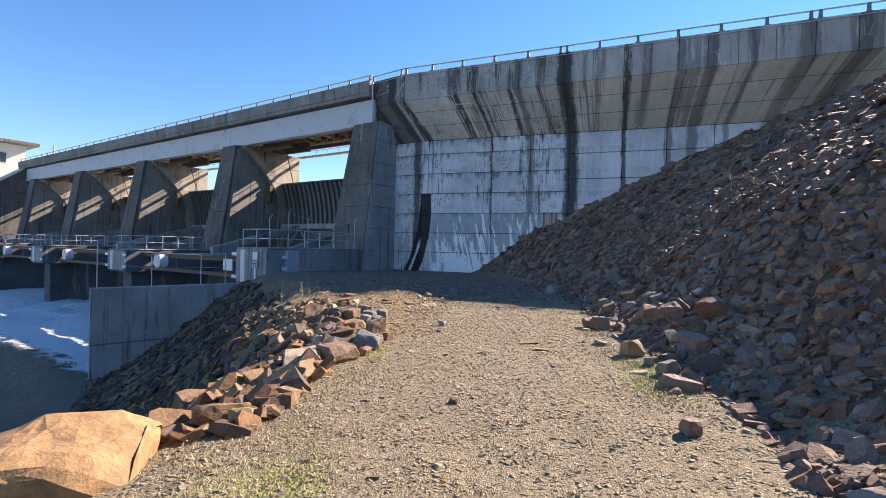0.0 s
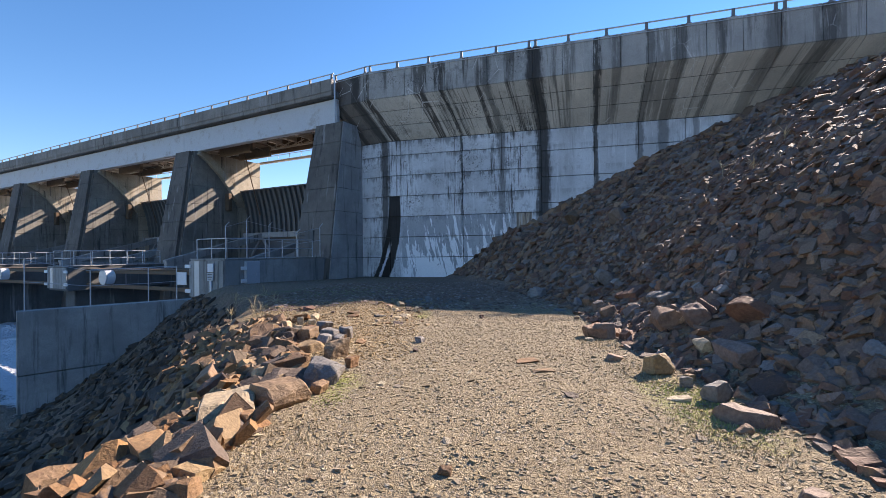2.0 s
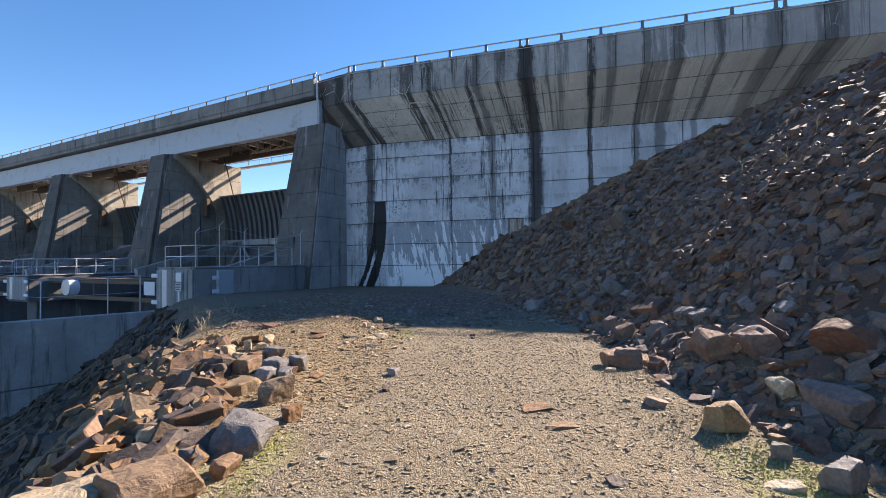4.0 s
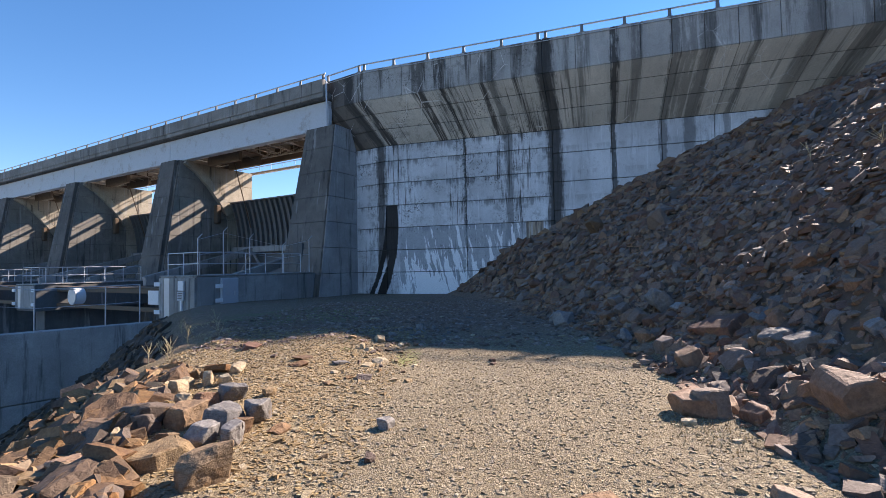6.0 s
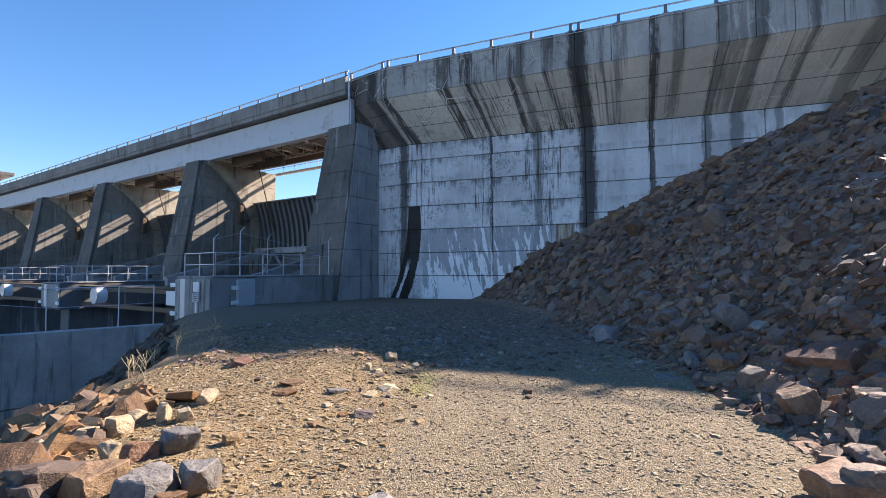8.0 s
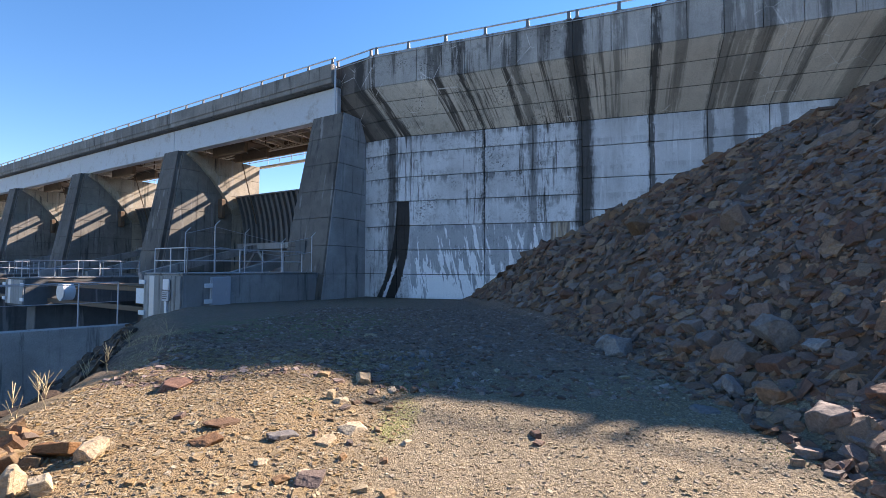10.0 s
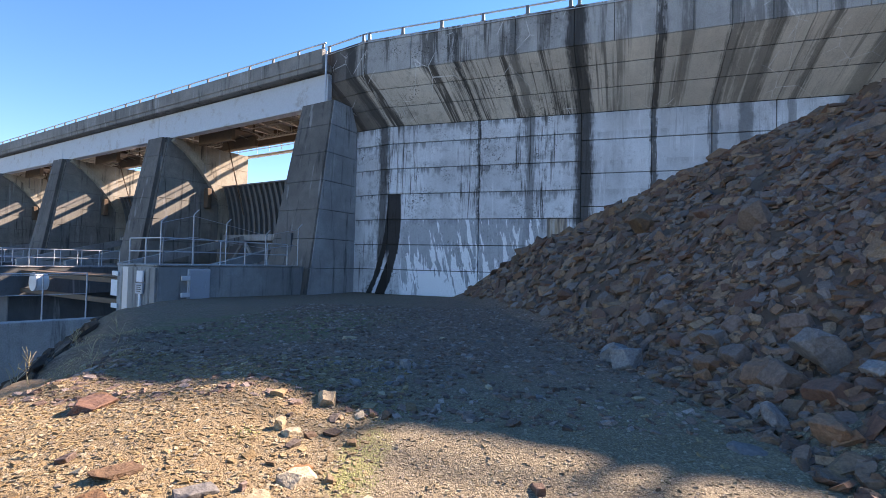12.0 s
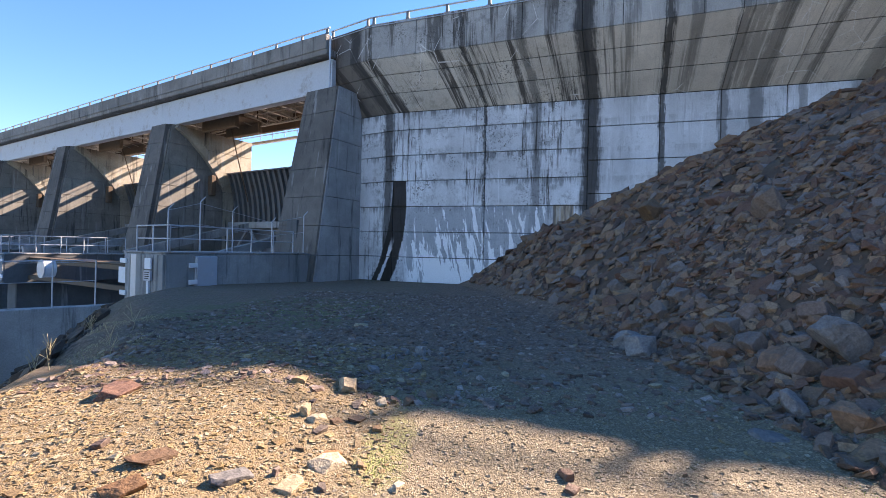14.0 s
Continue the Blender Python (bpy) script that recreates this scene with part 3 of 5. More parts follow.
def p3(p, z):
    return Vector((p[0], p[1], z))


def mixp(a, b, k):
    return Vector(a) * (1 - k) + Vector(b) * k


# solid core, set back behind the panels
bm = bmesh.new()
for i in range(len(WALL) - 1):
    prof = []
    for w, c in ((WALL[i], CREST[i]), (WALL[i + 1], CREST[i + 1])):
        b3 = Vector((BACK.x, BACK.y, 0)) * 0.1
        prof.append([p3(w, -3) + b3, p3(w, KNEE + 0.03) + b3, p3(c, BEND + 0.05) + b3, p3(c, TOP - 0.02) + b3,
                     p3(c, TOP - 0.02) + BACK * 0.38, p3(c, TOP - 1.0) + BACK * 0.4, p3(c, TOP - 1.0) + BACK * 8, p3(w, -3) + BACK * 8])
    va, vb = [[bm.verts.new(p) for p in q] for q in prof]
    bm.faces.new(va), bm.faces.new(vb[::-1])
    for k in range(8):
        bm.faces.new((va[k], vb[k], vb[(k + 1) % 8], va[(k + 1) % 8]))
bmesh.ops.recalc_face_normals(bm, faces=bm.faces)
child_of(part("core", bm, MAT["joint"]), dam)

for i in range(len(WALL) - 1):
    a, b = WALL[i], WALL[i + 1]
    lifts = LIFTS_L if i < 3 else LIFTS_R
    for z0, z1 in zip(lifts, lifts[1:]):
        q = [p3(a, z0), p3(b, z0), p3(b, z1), p3(a, z1)]
        child_of(part("panel", slab(q, BACK, 0.12, 0.018, 0.015), MAT["face"]), dam)
    c, d = CREST[i], CREST[i + 1]
    cuts = [0.0, 0.36, 0.7, 1.0]
    for k0, k1 in zip(cuts, cuts[1:]):
        q = [mixp(p3(a, KNEE), p3(c, BEND), k0), mixp(p3(b, KNEE), p3(d, BEND), k0), mixp(p3(b, KNEE), p3(d, BEND), k1), mixp(p3(a, KNEE), p3(c, BEND), k1)]
        child_of(part("overhang_panel", slab(q, BACK + Vector((0, 0, 0.3)), 0.1, 0.012, 0.01), MAT["over"]), dam)
    n = 2 if i else 1
    for j in range(n):
        e, f = mixp(p3(c, 0), p3(d, 0), j / n), mixp(p3(c, 0), p3(d, 0), (j + 1) / n)
        q = [p3(e, BEND), p3(f, BEND), p3(f, TOP), p3(e, TOP)]
        child_of(part("parapet_panel", slab(q, BACK, 0.35, 0.012, 0.02), MAT["parapet"]), dam)

# ---- parapet railing ----
def railing_post(name, parent, base, ahead, high=0.46, wide=0.17):
    """A tapered cast post with a shoe, square to the rail."""
    z = Vector((0, 0, 1))
    ahead = Vector(ahead).normalized()
    side = z.cross(ahead)
    m = Matrix((ahead, side, z)).transposed().to_4x4()
    m.translation = base
    bm = bmesh.new()
    add_box(bm, (-wide * 0.9, -0.09, 0), (wide * 0.9, 0.09, 0.04))
    q = [(-wide / 2, 0), (wide / 2, 0), (wide * 0.42, high), (-wide * 0.42, high)]
    va = [bm.verts.new((x, -0.06, h)) for x, h in q]
    vb = [bm.verts.new((x, 0.05 - 0.03 * (h > 0), h)) for x, h in q]
    bm.faces.new(va), bm.faces.new(vb[::-1])
    for i in range(4):
        bm.faces.new((va[i], vb[i], vb[(i + 1) % 4], va[(i + 1) % 4]))
    bmesh.ops.recalc_face_normals(bm, faces=bm.faces)
    bmesh.ops.transform(bm, matrix=m, verts=bm.verts)
    ob = part(name, bm, MAT["gate"])
    return child_of(ob, parent)


def railing_run(a, b, z, spacing, label):
    a, b = p3(a, z), p3(b, z)
    run = empty("parapet_railing", *a)
    tagged(run, label, "railing", "parapet railings", "structure")
    d = (b - a)
    n = max(1, round(d.length / spacing))
    for i in range(n + 1):
        at = a + d * (i / n)
        if i in (0, n):
            at = a + d.normalized() * (0.2 if i == 0 else d.length - 0.2)
        railing_post("post", run, at + BACK * 0.15, d)
    for h, r in ((0.45, 0.045),):
        child_of(part("rail", bar_mesh(a + BACK * 0.15 + Vector((0, 0, h)), b + BACK * 0.15 + Vector((0, 0, h)), r, 8), MAT["steel"]), run)
    out = Vector((-BACK.x, -BACK.y, 0)) * 0.04
    child_of(part("conduit", bar_mesh(a + out - Vector((0, 0, 0.16)), b + out - Vector((0, 0, 0.16)), 0.022, 6), MAT["steel"]), run)
    return run


RAIL_LABEL = "galvanised single-bar railing on the concrete parapet of the dam"
railing_run(CREST[0], CREST[1], TOP, 2.3, RAIL_LABEL)
railing_run(CREST[1], CREST[3], TOP, 2.25, RAIL_LABEL)
railing_run(CREST[3], CREST[7], TOP, 2.2, RAIL_LABEL)
railing_run(CREST[7], CREST[10], TOP, 2.2, RAIL_LABEL)

# ---- bridge over the gates ----
GV = 22.6                    # face of the girder
PITCH, PIER_U = 17.0, -19.9  # right face of the first pier
U_END = PIER_U - 4 * PITCH - 8.0
bridge = empty("bridge", *uvz(PIER_U, GV, 10.5))
tagged(bridge, "concrete road bridge on pale steel girders over the spillway gates", "bridge", kind="structure")
u0 = uvz(0, 0).x
start_u = -20.95
edges = [start_u] + [PIER_U - PITCH * k - 2.0 for k in range(1, 5)] + [U_END]


def dam_box(ulo, uhi, vlo, vhi, zlo, zhi, bevel=0.0):
    bm = bmesh.new()
    add_box(bm, (ulo, vlo, zlo), (uhi, vhi, zhi), bevel)
    bmesh.ops.transform(bm, matrix=Matrix(((C, S, 0, 0), (-S, C, 0, 0), (0, 0, 1, 0), (0, 0, 0, 1))), verts=bm.verts)
    return bm


for a, b in zip(edges, edges[1:]):
    child_of(part("girder", dam_box(b + 0.02, a - 0.02, GV, GV + 0.35, 10.5, 12.32, 0.02), MAT["girder"], None, "pale blue-white painted plate girder"), bridge)
    child_of(part("flange", dam_box(b + 0.02, a - 0.02, GV - 0.12, GV + 0.45, 10.42, 10.5, 0.01), MAT["girder"]), bridge)
    # added rear beam, its depth set to trim the sun bands on the pier sides
    child_of(part("rear_sun_stop", dam_box(b + 0.02, a - 0.02, 29.25, 29.5, 11.2, 12.40, 0.02), MAT["rusty"]), bridge)
    child_of(part("deck_slab", dam_box(b + 0.01, a - 0.01, GV - 0.5, 29.6, 12.42, 12.85, 0.03), MAT["deck"]), bridge)
    n = 6
    for j in range(n):
        ua, ub = a + (b - a) * j / n, a + (b - a) * (j + 1) / n
        child_of(part("parapet_panel", dam_box(ub + 0.006, ua - 0.006, GV - 0.55, GV - 0.2, 12.72, 13.58, 0.02), MAT["deck"]), bridge)
    n = 9
    for j in range(n):
        u = a + (b - a) * (j + 0.5) / n
        child_of(part("floor_beam", dam_box(u - 0.12, u + 0.12, GV + 0.36, 29.24, 11.95, 12.41), MAT["truss"]), bridge)
a, b = uvz(start_u, GV - 0.38), uvz(U_END, GV - 0.38)
railing_run((a.x, a.y), (b.x, b.y), 13.58, 2.3, "galvanised single-bar railing along the bridge parapet")
# end block that carries the girder, with a downpipe beside it
child_of(part("downpipe", bar_mesh(uvz(-20.75, 22.2, 10.2), uvz(-20.75, 22.2, 13.4), 0.06, 8), MAT["steel"], None, "galvanised downpipe"), bridge)

# ---- piers ----
def nose(z):
    return interp(z, (-7, 19.4), (0.9, 20.6), (10.9, 22.05))


def flank(z):
    """Thickness of a pier at height z: the far flank leans in."""
    return interp(z, (-7, 3.6), (0.9, 3.4), (10.9, 2.4))


def haunch_v(z):
    """Where the haunch crosses the side of a pier at height z."""
    return interp(z, (6.3, 26.5), (7.5, 25.7), (8.7, 24.7), (9.75, 23.6), (10.42, 22.6))


def pier(k):
    ur = PIER_U - PITCH * k
    ob = empty("pier", *uvz(ur, 20, -5))
    tagged(ob, "battered concrete gate pier streaked dark by water", "pier", "spillway piers", "structure")
    lifts = [-7, -2.6, -0.8, 1.0, 2.6, 4.2, 5.8, 7.4, 9.0, 10.42]
    back = 31.0 if k == 0 else 29.2
    for z0, z1 in zip(lifts, lifts[1:]):
        top = z1 - 0.022
        bm = bmesh.new()
        pts = [uvz(u, v, z) for z in (z0, top) for u, v in ((ur - flank(z), nose(z)), (ur, nose(z)), (ur, back), (ur - flank(z), back))]
        vs = [bm.verts.new(p) for p in pts]
        for q in ((3, 2, 1, 0), (4, 5, 6, 7), (0, 1, 5, 4), (1, 2, 6, 5), (2, 3, 7, 6), (3, 0, 4, 7)):
            bm.faces.new([vs[i] for i in q])
        es = [e for e in bm.edges if abs(e.verts[0].co.z - e.verts[1].co.z) > 0.5]
        bmesh.ops.recalc_face_normals(bm, faces=bm.faces)
        bmesh.ops.bevel(bm, geom=es, offset=0.25 if k else 0.05, segments=2, affect="EDGES")
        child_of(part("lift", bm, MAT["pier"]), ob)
    # side panels whose colours carry the light on the flanks
    for z0, z1 in zip(lifts[1:], lifts[2:]):
        edge = 0.06 if k == 0 else 0.3
        e0, e1 = (24.1, 24.1) if k == 0 else (haunch_v(z0), haunch_v(z1))
        q = [uvz(ur + 0.05, nose(z0) + edge, z0), uvz(ur + 0.05, e0, z0), uvz(ur + 0.05, e1, z1), uvz(ur + 0.05, nose(z1) + edge, z1)]
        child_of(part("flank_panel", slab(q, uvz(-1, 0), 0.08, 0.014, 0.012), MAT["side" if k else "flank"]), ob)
        # sunlit tone painted on the side behind the haunch
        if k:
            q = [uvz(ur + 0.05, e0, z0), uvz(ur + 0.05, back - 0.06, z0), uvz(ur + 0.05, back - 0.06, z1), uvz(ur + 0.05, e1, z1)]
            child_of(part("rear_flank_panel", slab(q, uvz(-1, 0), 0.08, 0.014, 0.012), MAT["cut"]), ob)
    child_of(part("core", dam_box(ur - 2.3, ur - 0.06, nose(10.4) + 0.2, back - 0.1, -7, 10.40), MAT["joint"]), ob)
    if k:
        # inclined haunch and bearing bracket on the side of the pier
        bm = bmesh.new()
        for (va, za), (vb, zb) in zip(((22.6, 10.4), (23.6, 9.75), (24.7, 8.7), (25.7, 7.5)), ((23.6, 9.75), (24.7, 8.7), (25.7, 7.5), (26.5, 6.3))):
            add_beam(bm, uvz(ur + 0.2, va, za), uvz(ur + 0.2, vb, zb), 0.45, 0.55)
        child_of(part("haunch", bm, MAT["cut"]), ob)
        child_of(part("trunnion_bracket", dam_box(ur, ur + 0.5, 25.2, 25.6, 5.4, 7.0, 0.05), MAT["rusty"]), ob)
    return ob


for k in range(0, 5):
    pier(k)

# low walls running downstream from the piers, their ends clad with boards and sheet metal
def railing(name, label, points, z, parent=None, high=1.07, group="walkway railings", mat="steel", mids=(0.5,), spacing=1.25, r=0.024):
    ob = empty(name, *uvz(*points[0], z))
    tagged(ob, label, "railing", group)
    for (ua, va), (ub, vb) in zip(points, points[1:]):
        a, b = uvz(ua, va, z), uvz(ub, vb, z)
        n = max(1, round((b - a).length / spacing))
        for i in range(n + 1):
            q = a + (b - a) * i / n
            child_of(part("post", bar_mesh(q, q + Vector((0, 0, high)), r * 1.15), MAT[mat]), ob)
        for k in (*mids, 1.0):
            up = Vector((0, 0, high * k))
            child_of(part("rail", bar_mesh(a + up, b + up, r), MAT[mat]), ob)
    return ob


def extension(k):
    ur = PIER_U - PITCH * k - 0.4
    ul = ur - 2.9
    top = 1.05 if k == 0 else 0.6
    low = -7 if k == 0 else -1.1
    v0 = 13.2
    ob = empty("pier_wall", *uvz(ur, 16, low))
    tagged(ob, "low concrete wall running downstream from a gate pier, its end clad with boards", "wall", "pier walls", "structure")
    # farther walls and legs are coloured dark for the shaded void around them
    child_of(part("wall_body", dam_box(ul, ur, v0, 21.5, low, top, 0.03), MAT["darkc" if k else "wallc"]), ob)
    child_of(part("coping", dam_box(ul - 0.04, ur + 0.04, v0 - 0.04, 20.4, top + 0.004, top + 0.07, 0.015), MAT["wallc"]), ob)
    if k:
        child_of(part("leg", dam_box(ul + 0.3, ul + 1.7, v0 + 0.9, 21.4, -7, low - 0.004, 0.05), MAT["darkc"]), ob)
    z0 = max(low + 0.05, -0.95)
    strips = [(0.0, 0.42, "wallc"), (0.44, 0.86, "steel"), (0.88, 1.3, "wallc"), (1.32, 1.75, "wallc"), (1.77, 2.2, "wallc"), (2.22, 2.5, "wallc"), (2.52, 2.88, "wallc")]
    if k:
        strips = [(a, b, {"white": "greybox", "greybox": "brown"}.get(m, m)) for a, b, m in strips]
    for a, b, m in strips:
        child_of(part("cladding_strip", dam_box(ul + a, ul + b, v0 - 0.09, v0 - 0.005, z0, top - 0.06, 0.01), MAT[m]), ob)
    for z in (z0 + 0.2, top - 0.45):
        for u in ((ul - 0.32,) if k == 0 else (ul - 0.32, ur - 0.25)):
            child_of(part("hinge", dam_box(u, u + 0.5, v0 - 0.16, v0 - 0.095, z, z + 0.2, 0.02), MAT["white"], None, "white steel hinge plate"), ob)
    railing("walkway_railing", "galvanised pipe railing round a platform on the pier wall", [(ul + 0.2, v0 + 0.25), (ur - 0.15, v0 + 0.25), (ur - 0.15, 19.6)], top + 0.07)
    if k:
        railing("walkway_railing", "galvanised pipe railing round a platform on the pier wall", [(ul + 0.2, v0 + 0.25), (ul + 0.2, 19.6)], top + 0.07)
    return ob


for k in range(0, 5):
    extension(k)


# electrical cabinet door on the near pier wall
cab = empty("cabinet", *uvz(-20.3, 14.8, -0.48))
tagged(cab, "grey steel electrical cabinet on a concrete wall, door shut", "cabinet")
child_of(part("body", dam_box(-20.296, -20.20, 14.36, 15.32, -0.70, 0.95, 0.02), MAT["steel"]), cab)
child_of(part("door", dam_box(-20.196, -20.16, 14.41, 15.27, -0.65, 0.90, 0.01), MAT["greybox"], None, "blue-grey painted door"), cab)
for z in (-0.2, 0.48):
    child_of(part("hinge", dam_box(-20.19, -20.10, 14.05, 14.40, z, z + 0.19, 0.015), MAT["white"], None, "white hinge box"), cab)
child_of(part("latch", dam_box(-20.155, -20.12, 15.03, 15.09, 0.12, 0.3, 0.008), MAT["steel"]), cab)

# dark block in the foot of the near pier, coloured as a shaded door recess
child = tagged(part("pier_doorway", dam_box(-22.3, -21.5, nose(2.6) - 0.12, nose(2.6) + 0.1, 1.2, 2.9, 0.02), MAT["darkc"]), "dark block standing for a small door recess low in the pier", "door", kind="structure")
# light sheet hung from the walkway beam
sheet_ob = tagged(part("hung_sheet", dam_box(-26.3, -25.3, 14.24, 14.29, -0.45, 0.3, 0.01), MAT["white"]), "pale weathered sheet hung on a walkway beam", "sheet")
# notices and a timber stake on the clad end
notice = tagged(part("notice_board", dam_box(-21.45, -21.0, 13.0, 13.07, 0.42, 0.86, 0.006), MAT["white"]), "white notice sheet fixed to the wall's clad end", "sign")
plate = tagged(part("sign_plate", dam_box(-21.5, -21.0, 13.0, 13.07, -0.05, 0.36, 0.006), MAT["greybox"]), "grey sign plate below a white notice", "sign")
for i in range(4):
    child_of(part("text_line", dam_box(-21.44, -21.06 - 0.06 * (i % 2), 12.992, 12.998, 0.27 - 0.08 * i, 0.30 - 0.08 * i), MAT["joint"]), plate)
stake = tagged(part("stake", dam_box(-21.32, -21.18, 13.02, 13.1, -0.9, -0.06, 0.01), MAT["white"]), "white painted timber stake against the wall", "stake")

# fence posts with wires on top of the near pier wall
def fence(points, z, high, label, bent=True):
    ob = empty("wire_fence", *points[0], z)
    tagged(ob, label, "fence", "wire fences")
    tops = []
    for i, p in enumerate(points):
        a = Vector((p[0], p[1], z))
        b = a + Vector((0, 0, high[i]))
        bm = bar_mesh(a, b, 0.024, 6)
        if bent:
            add_bar(bm, b, b + Vector((0.16, 0.1, 0.22)), 0.022, 5)
        child_of(part("post", bm, MAT["steel"]), ob)
        tops.append((a, b))
    for k in (0.55, 0.97):
        for (a0, b0), (a1, b1) in zip(tops, tops[1:]):
            child_of(part("wire", bar_mesh(a0 + (b0 - a0) * k, a1 + (b1 - a1) * k, 0.010, 4), MAT["steel"]), ob)
    return ob


pts = [uvz(-20.36, v) for v in (13.3, 14.6, 16.1, 18.2, 20.2)]
fence([(p.x, p.y) for p in pts], 1.12, [1.7, 2.1, 1.85, 1.5, 1.95], "leaning galvanised posts with slack wires on a concrete wall")

# ---- training wall beside the river bank ----
t0, t1 = Vector((-17.8, 15.3, 0)), Vector((-12.9, 20.45, 0))
along_t = (t1 - t0).normalized()
out_t = Vector((-along_t.y, along_t.x, 0))
tw = empty("wall_training", *t0)
tagged(tw, "blue-grey concrete training wall beside the river", "wall", kind="structure")
for z0, z1 in ((-8, -3.5), (-3.47, -0.87)):
    q = [t0 + Vector((0, 0, z0)), t1 + Vector((0, 0, z0)), t1 + Vector((0, 0, z1)), t0 + Vector((0, 0, z1))]
    child_of(part("lift", slab(q, out_t, 0.6, 0, 0.02), MAT["wallc"]), tw)
posts = [t0 + along_t * d + out_t * 0.25 for d in (0.25, 2.4, 4.6, 5.8)]
fence([(p.x, p.y) for p in posts], -0.87, [2.15, 1.6, 1.6, 1.65], "galvanised posts with a wire along a river wall", False)
child_of(part("top_rail", bar_mesh(posts[1] + Vector((0, 0, 0.72)), posts[3] + Vector((0, 0, 0.78)), 0.02, 6), MAT["steel"]), tw)

# ---- gates ----
RC_V, RC_Z, RAD = 17.4, 3.4, 10.3


def arc(z, r=RAD):
    return RC_V + math.sqrt(max(0.01, r * r - (z - RC_Z) ** 2))


def gate(k):
    ua, ub = PIER_U - PITCH * k - 2.65, PIER_U - PITCH * (k + 1) + 0.04
    ob = empty("spillway_gate", *uvz((ua + ub) / 2, 27, 0))
    tagged(ob, "curved grey steel spillway gate with vertical ribs, shut", "gate", "spillway gates")
    zs = [-0.5 + 7.85 * i / 14 for i in range(15)]
    bm = bmesh.new()
    rows = [[bm.verts.new(uvz(u, arc(z, r), z)) for z in zs] for u, r in ((ua, RAD), (ub, RAD), (ub, RAD + 0.06), (ua, RAD + 0.06))]
    for r0, r1 in ((0, 1), (1, 2), (2, 3), (3, 0)):
        for i in range(14):
            bm.faces.new((rows[r0][i], rows[r1][i], rows[r1][i + 1], rows[r0][i + 1]))
    for i in (0, 14):
        bm.faces.new([r[i] for r in rows])
    bmesh.ops.recalc_face_normals(bm, faces=bm.faces)
    child_of(part("skin_plate", bm, MAT["gate"]), ob)
    n = 23
    for j in range(n):
        u = ua + (ub - ua) * (j + 0.5) / n
        bm = bmesh.new()
        prev = None
        for z in zs[6:]:
            ring = [bm.verts.new(uvz(u + du, arc(z, RAD - dr), z)) for du, dr in ((-0.06, 0.0), (-0.06, 0.26), (0.06, 0.26), (0.06, 0.0))]
            if prev:
                for i in range(3):
                    bm.faces.new((prev[i], prev[i + 1], ring[i + 1], ring[i]))
            else:
                bm.faces.new(ring)
            prev = ring
        bm.faces.new(prev[::-1])
        bmesh.ops.recalc_face_normals(bm, faces=bm.faces)
        child_of(part("rib", bm, MAT["gate"]), ob)
    child_of(part("girder", dam_box(ub + 0.1, ua - 0.1, arc(3.1) - 0.75, arc(3.1) - 0.28, 2.85, 3.35, 0.02), MAT["wallc"], None, "pale painted horizontal gate girder"), ob)
    child_of(part("top_beam", dam_box(ub + 0.1, ua - 0.1, arc(7.15) - 0.3, arc(7.15) + 0.05, 7.28, 7.4, 0.02), MAT["gate"]), ob)
    mid = (ua + ub) / 2
    for u in (ua - 2.6, ub + 2.6):
        for s in (-1, 1):
            bm = bmesh.new()
            add_beam(bm, uvz(u + s * 1.6, arc(3.1) - 0.6, 1.0), uvz(u, arc(3.1) - 0.6, 2.9), 0.14, 0.2)
            child_of(part("brace", bm, MAT["wallc"]), ob)
        bm = bmesh.new()
        add_beam(bm, uvz(u, 18.2, 0.7), uvz(u, arc(3.1) - 0.6, 3.0), 0.45, 0.55)
        child_of(part("radial_arm", bm, MAT["wallc"]), ob)
        bm = bmesh.new()
        add_beam(bm, uvz(u, 18.2, 0.6), uvz(u, arc(0.5) - 0.4, 0.4), 0.4, 0.5)
        child_of(part("radial_arm", bm, MAT["wallc"]), ob)
    # spillway bed under the gate
    prof = [(17.0, -7.5), (19.0, -5.6), (22.0, -4.0), (25.0, -1.7), (27.2, -0.5), (30.5, -0.6), (30.5, -8.0)]
    bed = prism(prof, lambda p: uvz(ua, *p), lambda p: uvz(ub, *p))
    tagged(part("spillway", bed, MAT["darkc"]), "dark wet concrete spillway below a gate", "spillway", "spillway beds", "structure")
    # walkway behind the gates and hoist platform under the deck
    cw = empty("catwalk", *uvz(mid, 30.3, 10.7))
    tagged(cw, "narrow service catwalk with blue rails behind the gates", "catwalk", "service catwalks", "structure")
    child_of(part("floor", dam_box(ub - 3.4, ua, 30.05, 30.40, 10.62, 10.80, 0.02), MAT["cream"]), cw)
    for z in (11.25, 11.6):
        child_of(part("rail", bar_mesh(uvz(ub - 3.4, 30.02, z), uvz(ua, 30.02, z), 0.035), MAT["bluerail"]), cw)
    for j in range(10):
        u = ub + (ua - ub) * j / 9
        child_of(part("post", bar_mesh(uvz(u, 30.02, 10.88), uvz(u, 30.02, 11.75), 0.03), MAT["bluerail"]), cw)
    hp = empty("hoist_platform", *uvz(ub + 2.0, 25, 10.6))
    tagged(hp, "rusty steel gate hoist platform hung under the bridge deck", "hoist", "gate hoists")
    child_of(part("platform_beam", dam_box(ub + 0.5, ub + 4.6, 24.3, 24.6, 10.2, 10.98, 0.02), MAT["brown"]), hp)
    child_of(part("platform_beam", dam_box(ub + 0.5, ub + 4.6, 26.3, 26.6, 10.2, 10.98, 0.02), MAT["brown"]), hp)
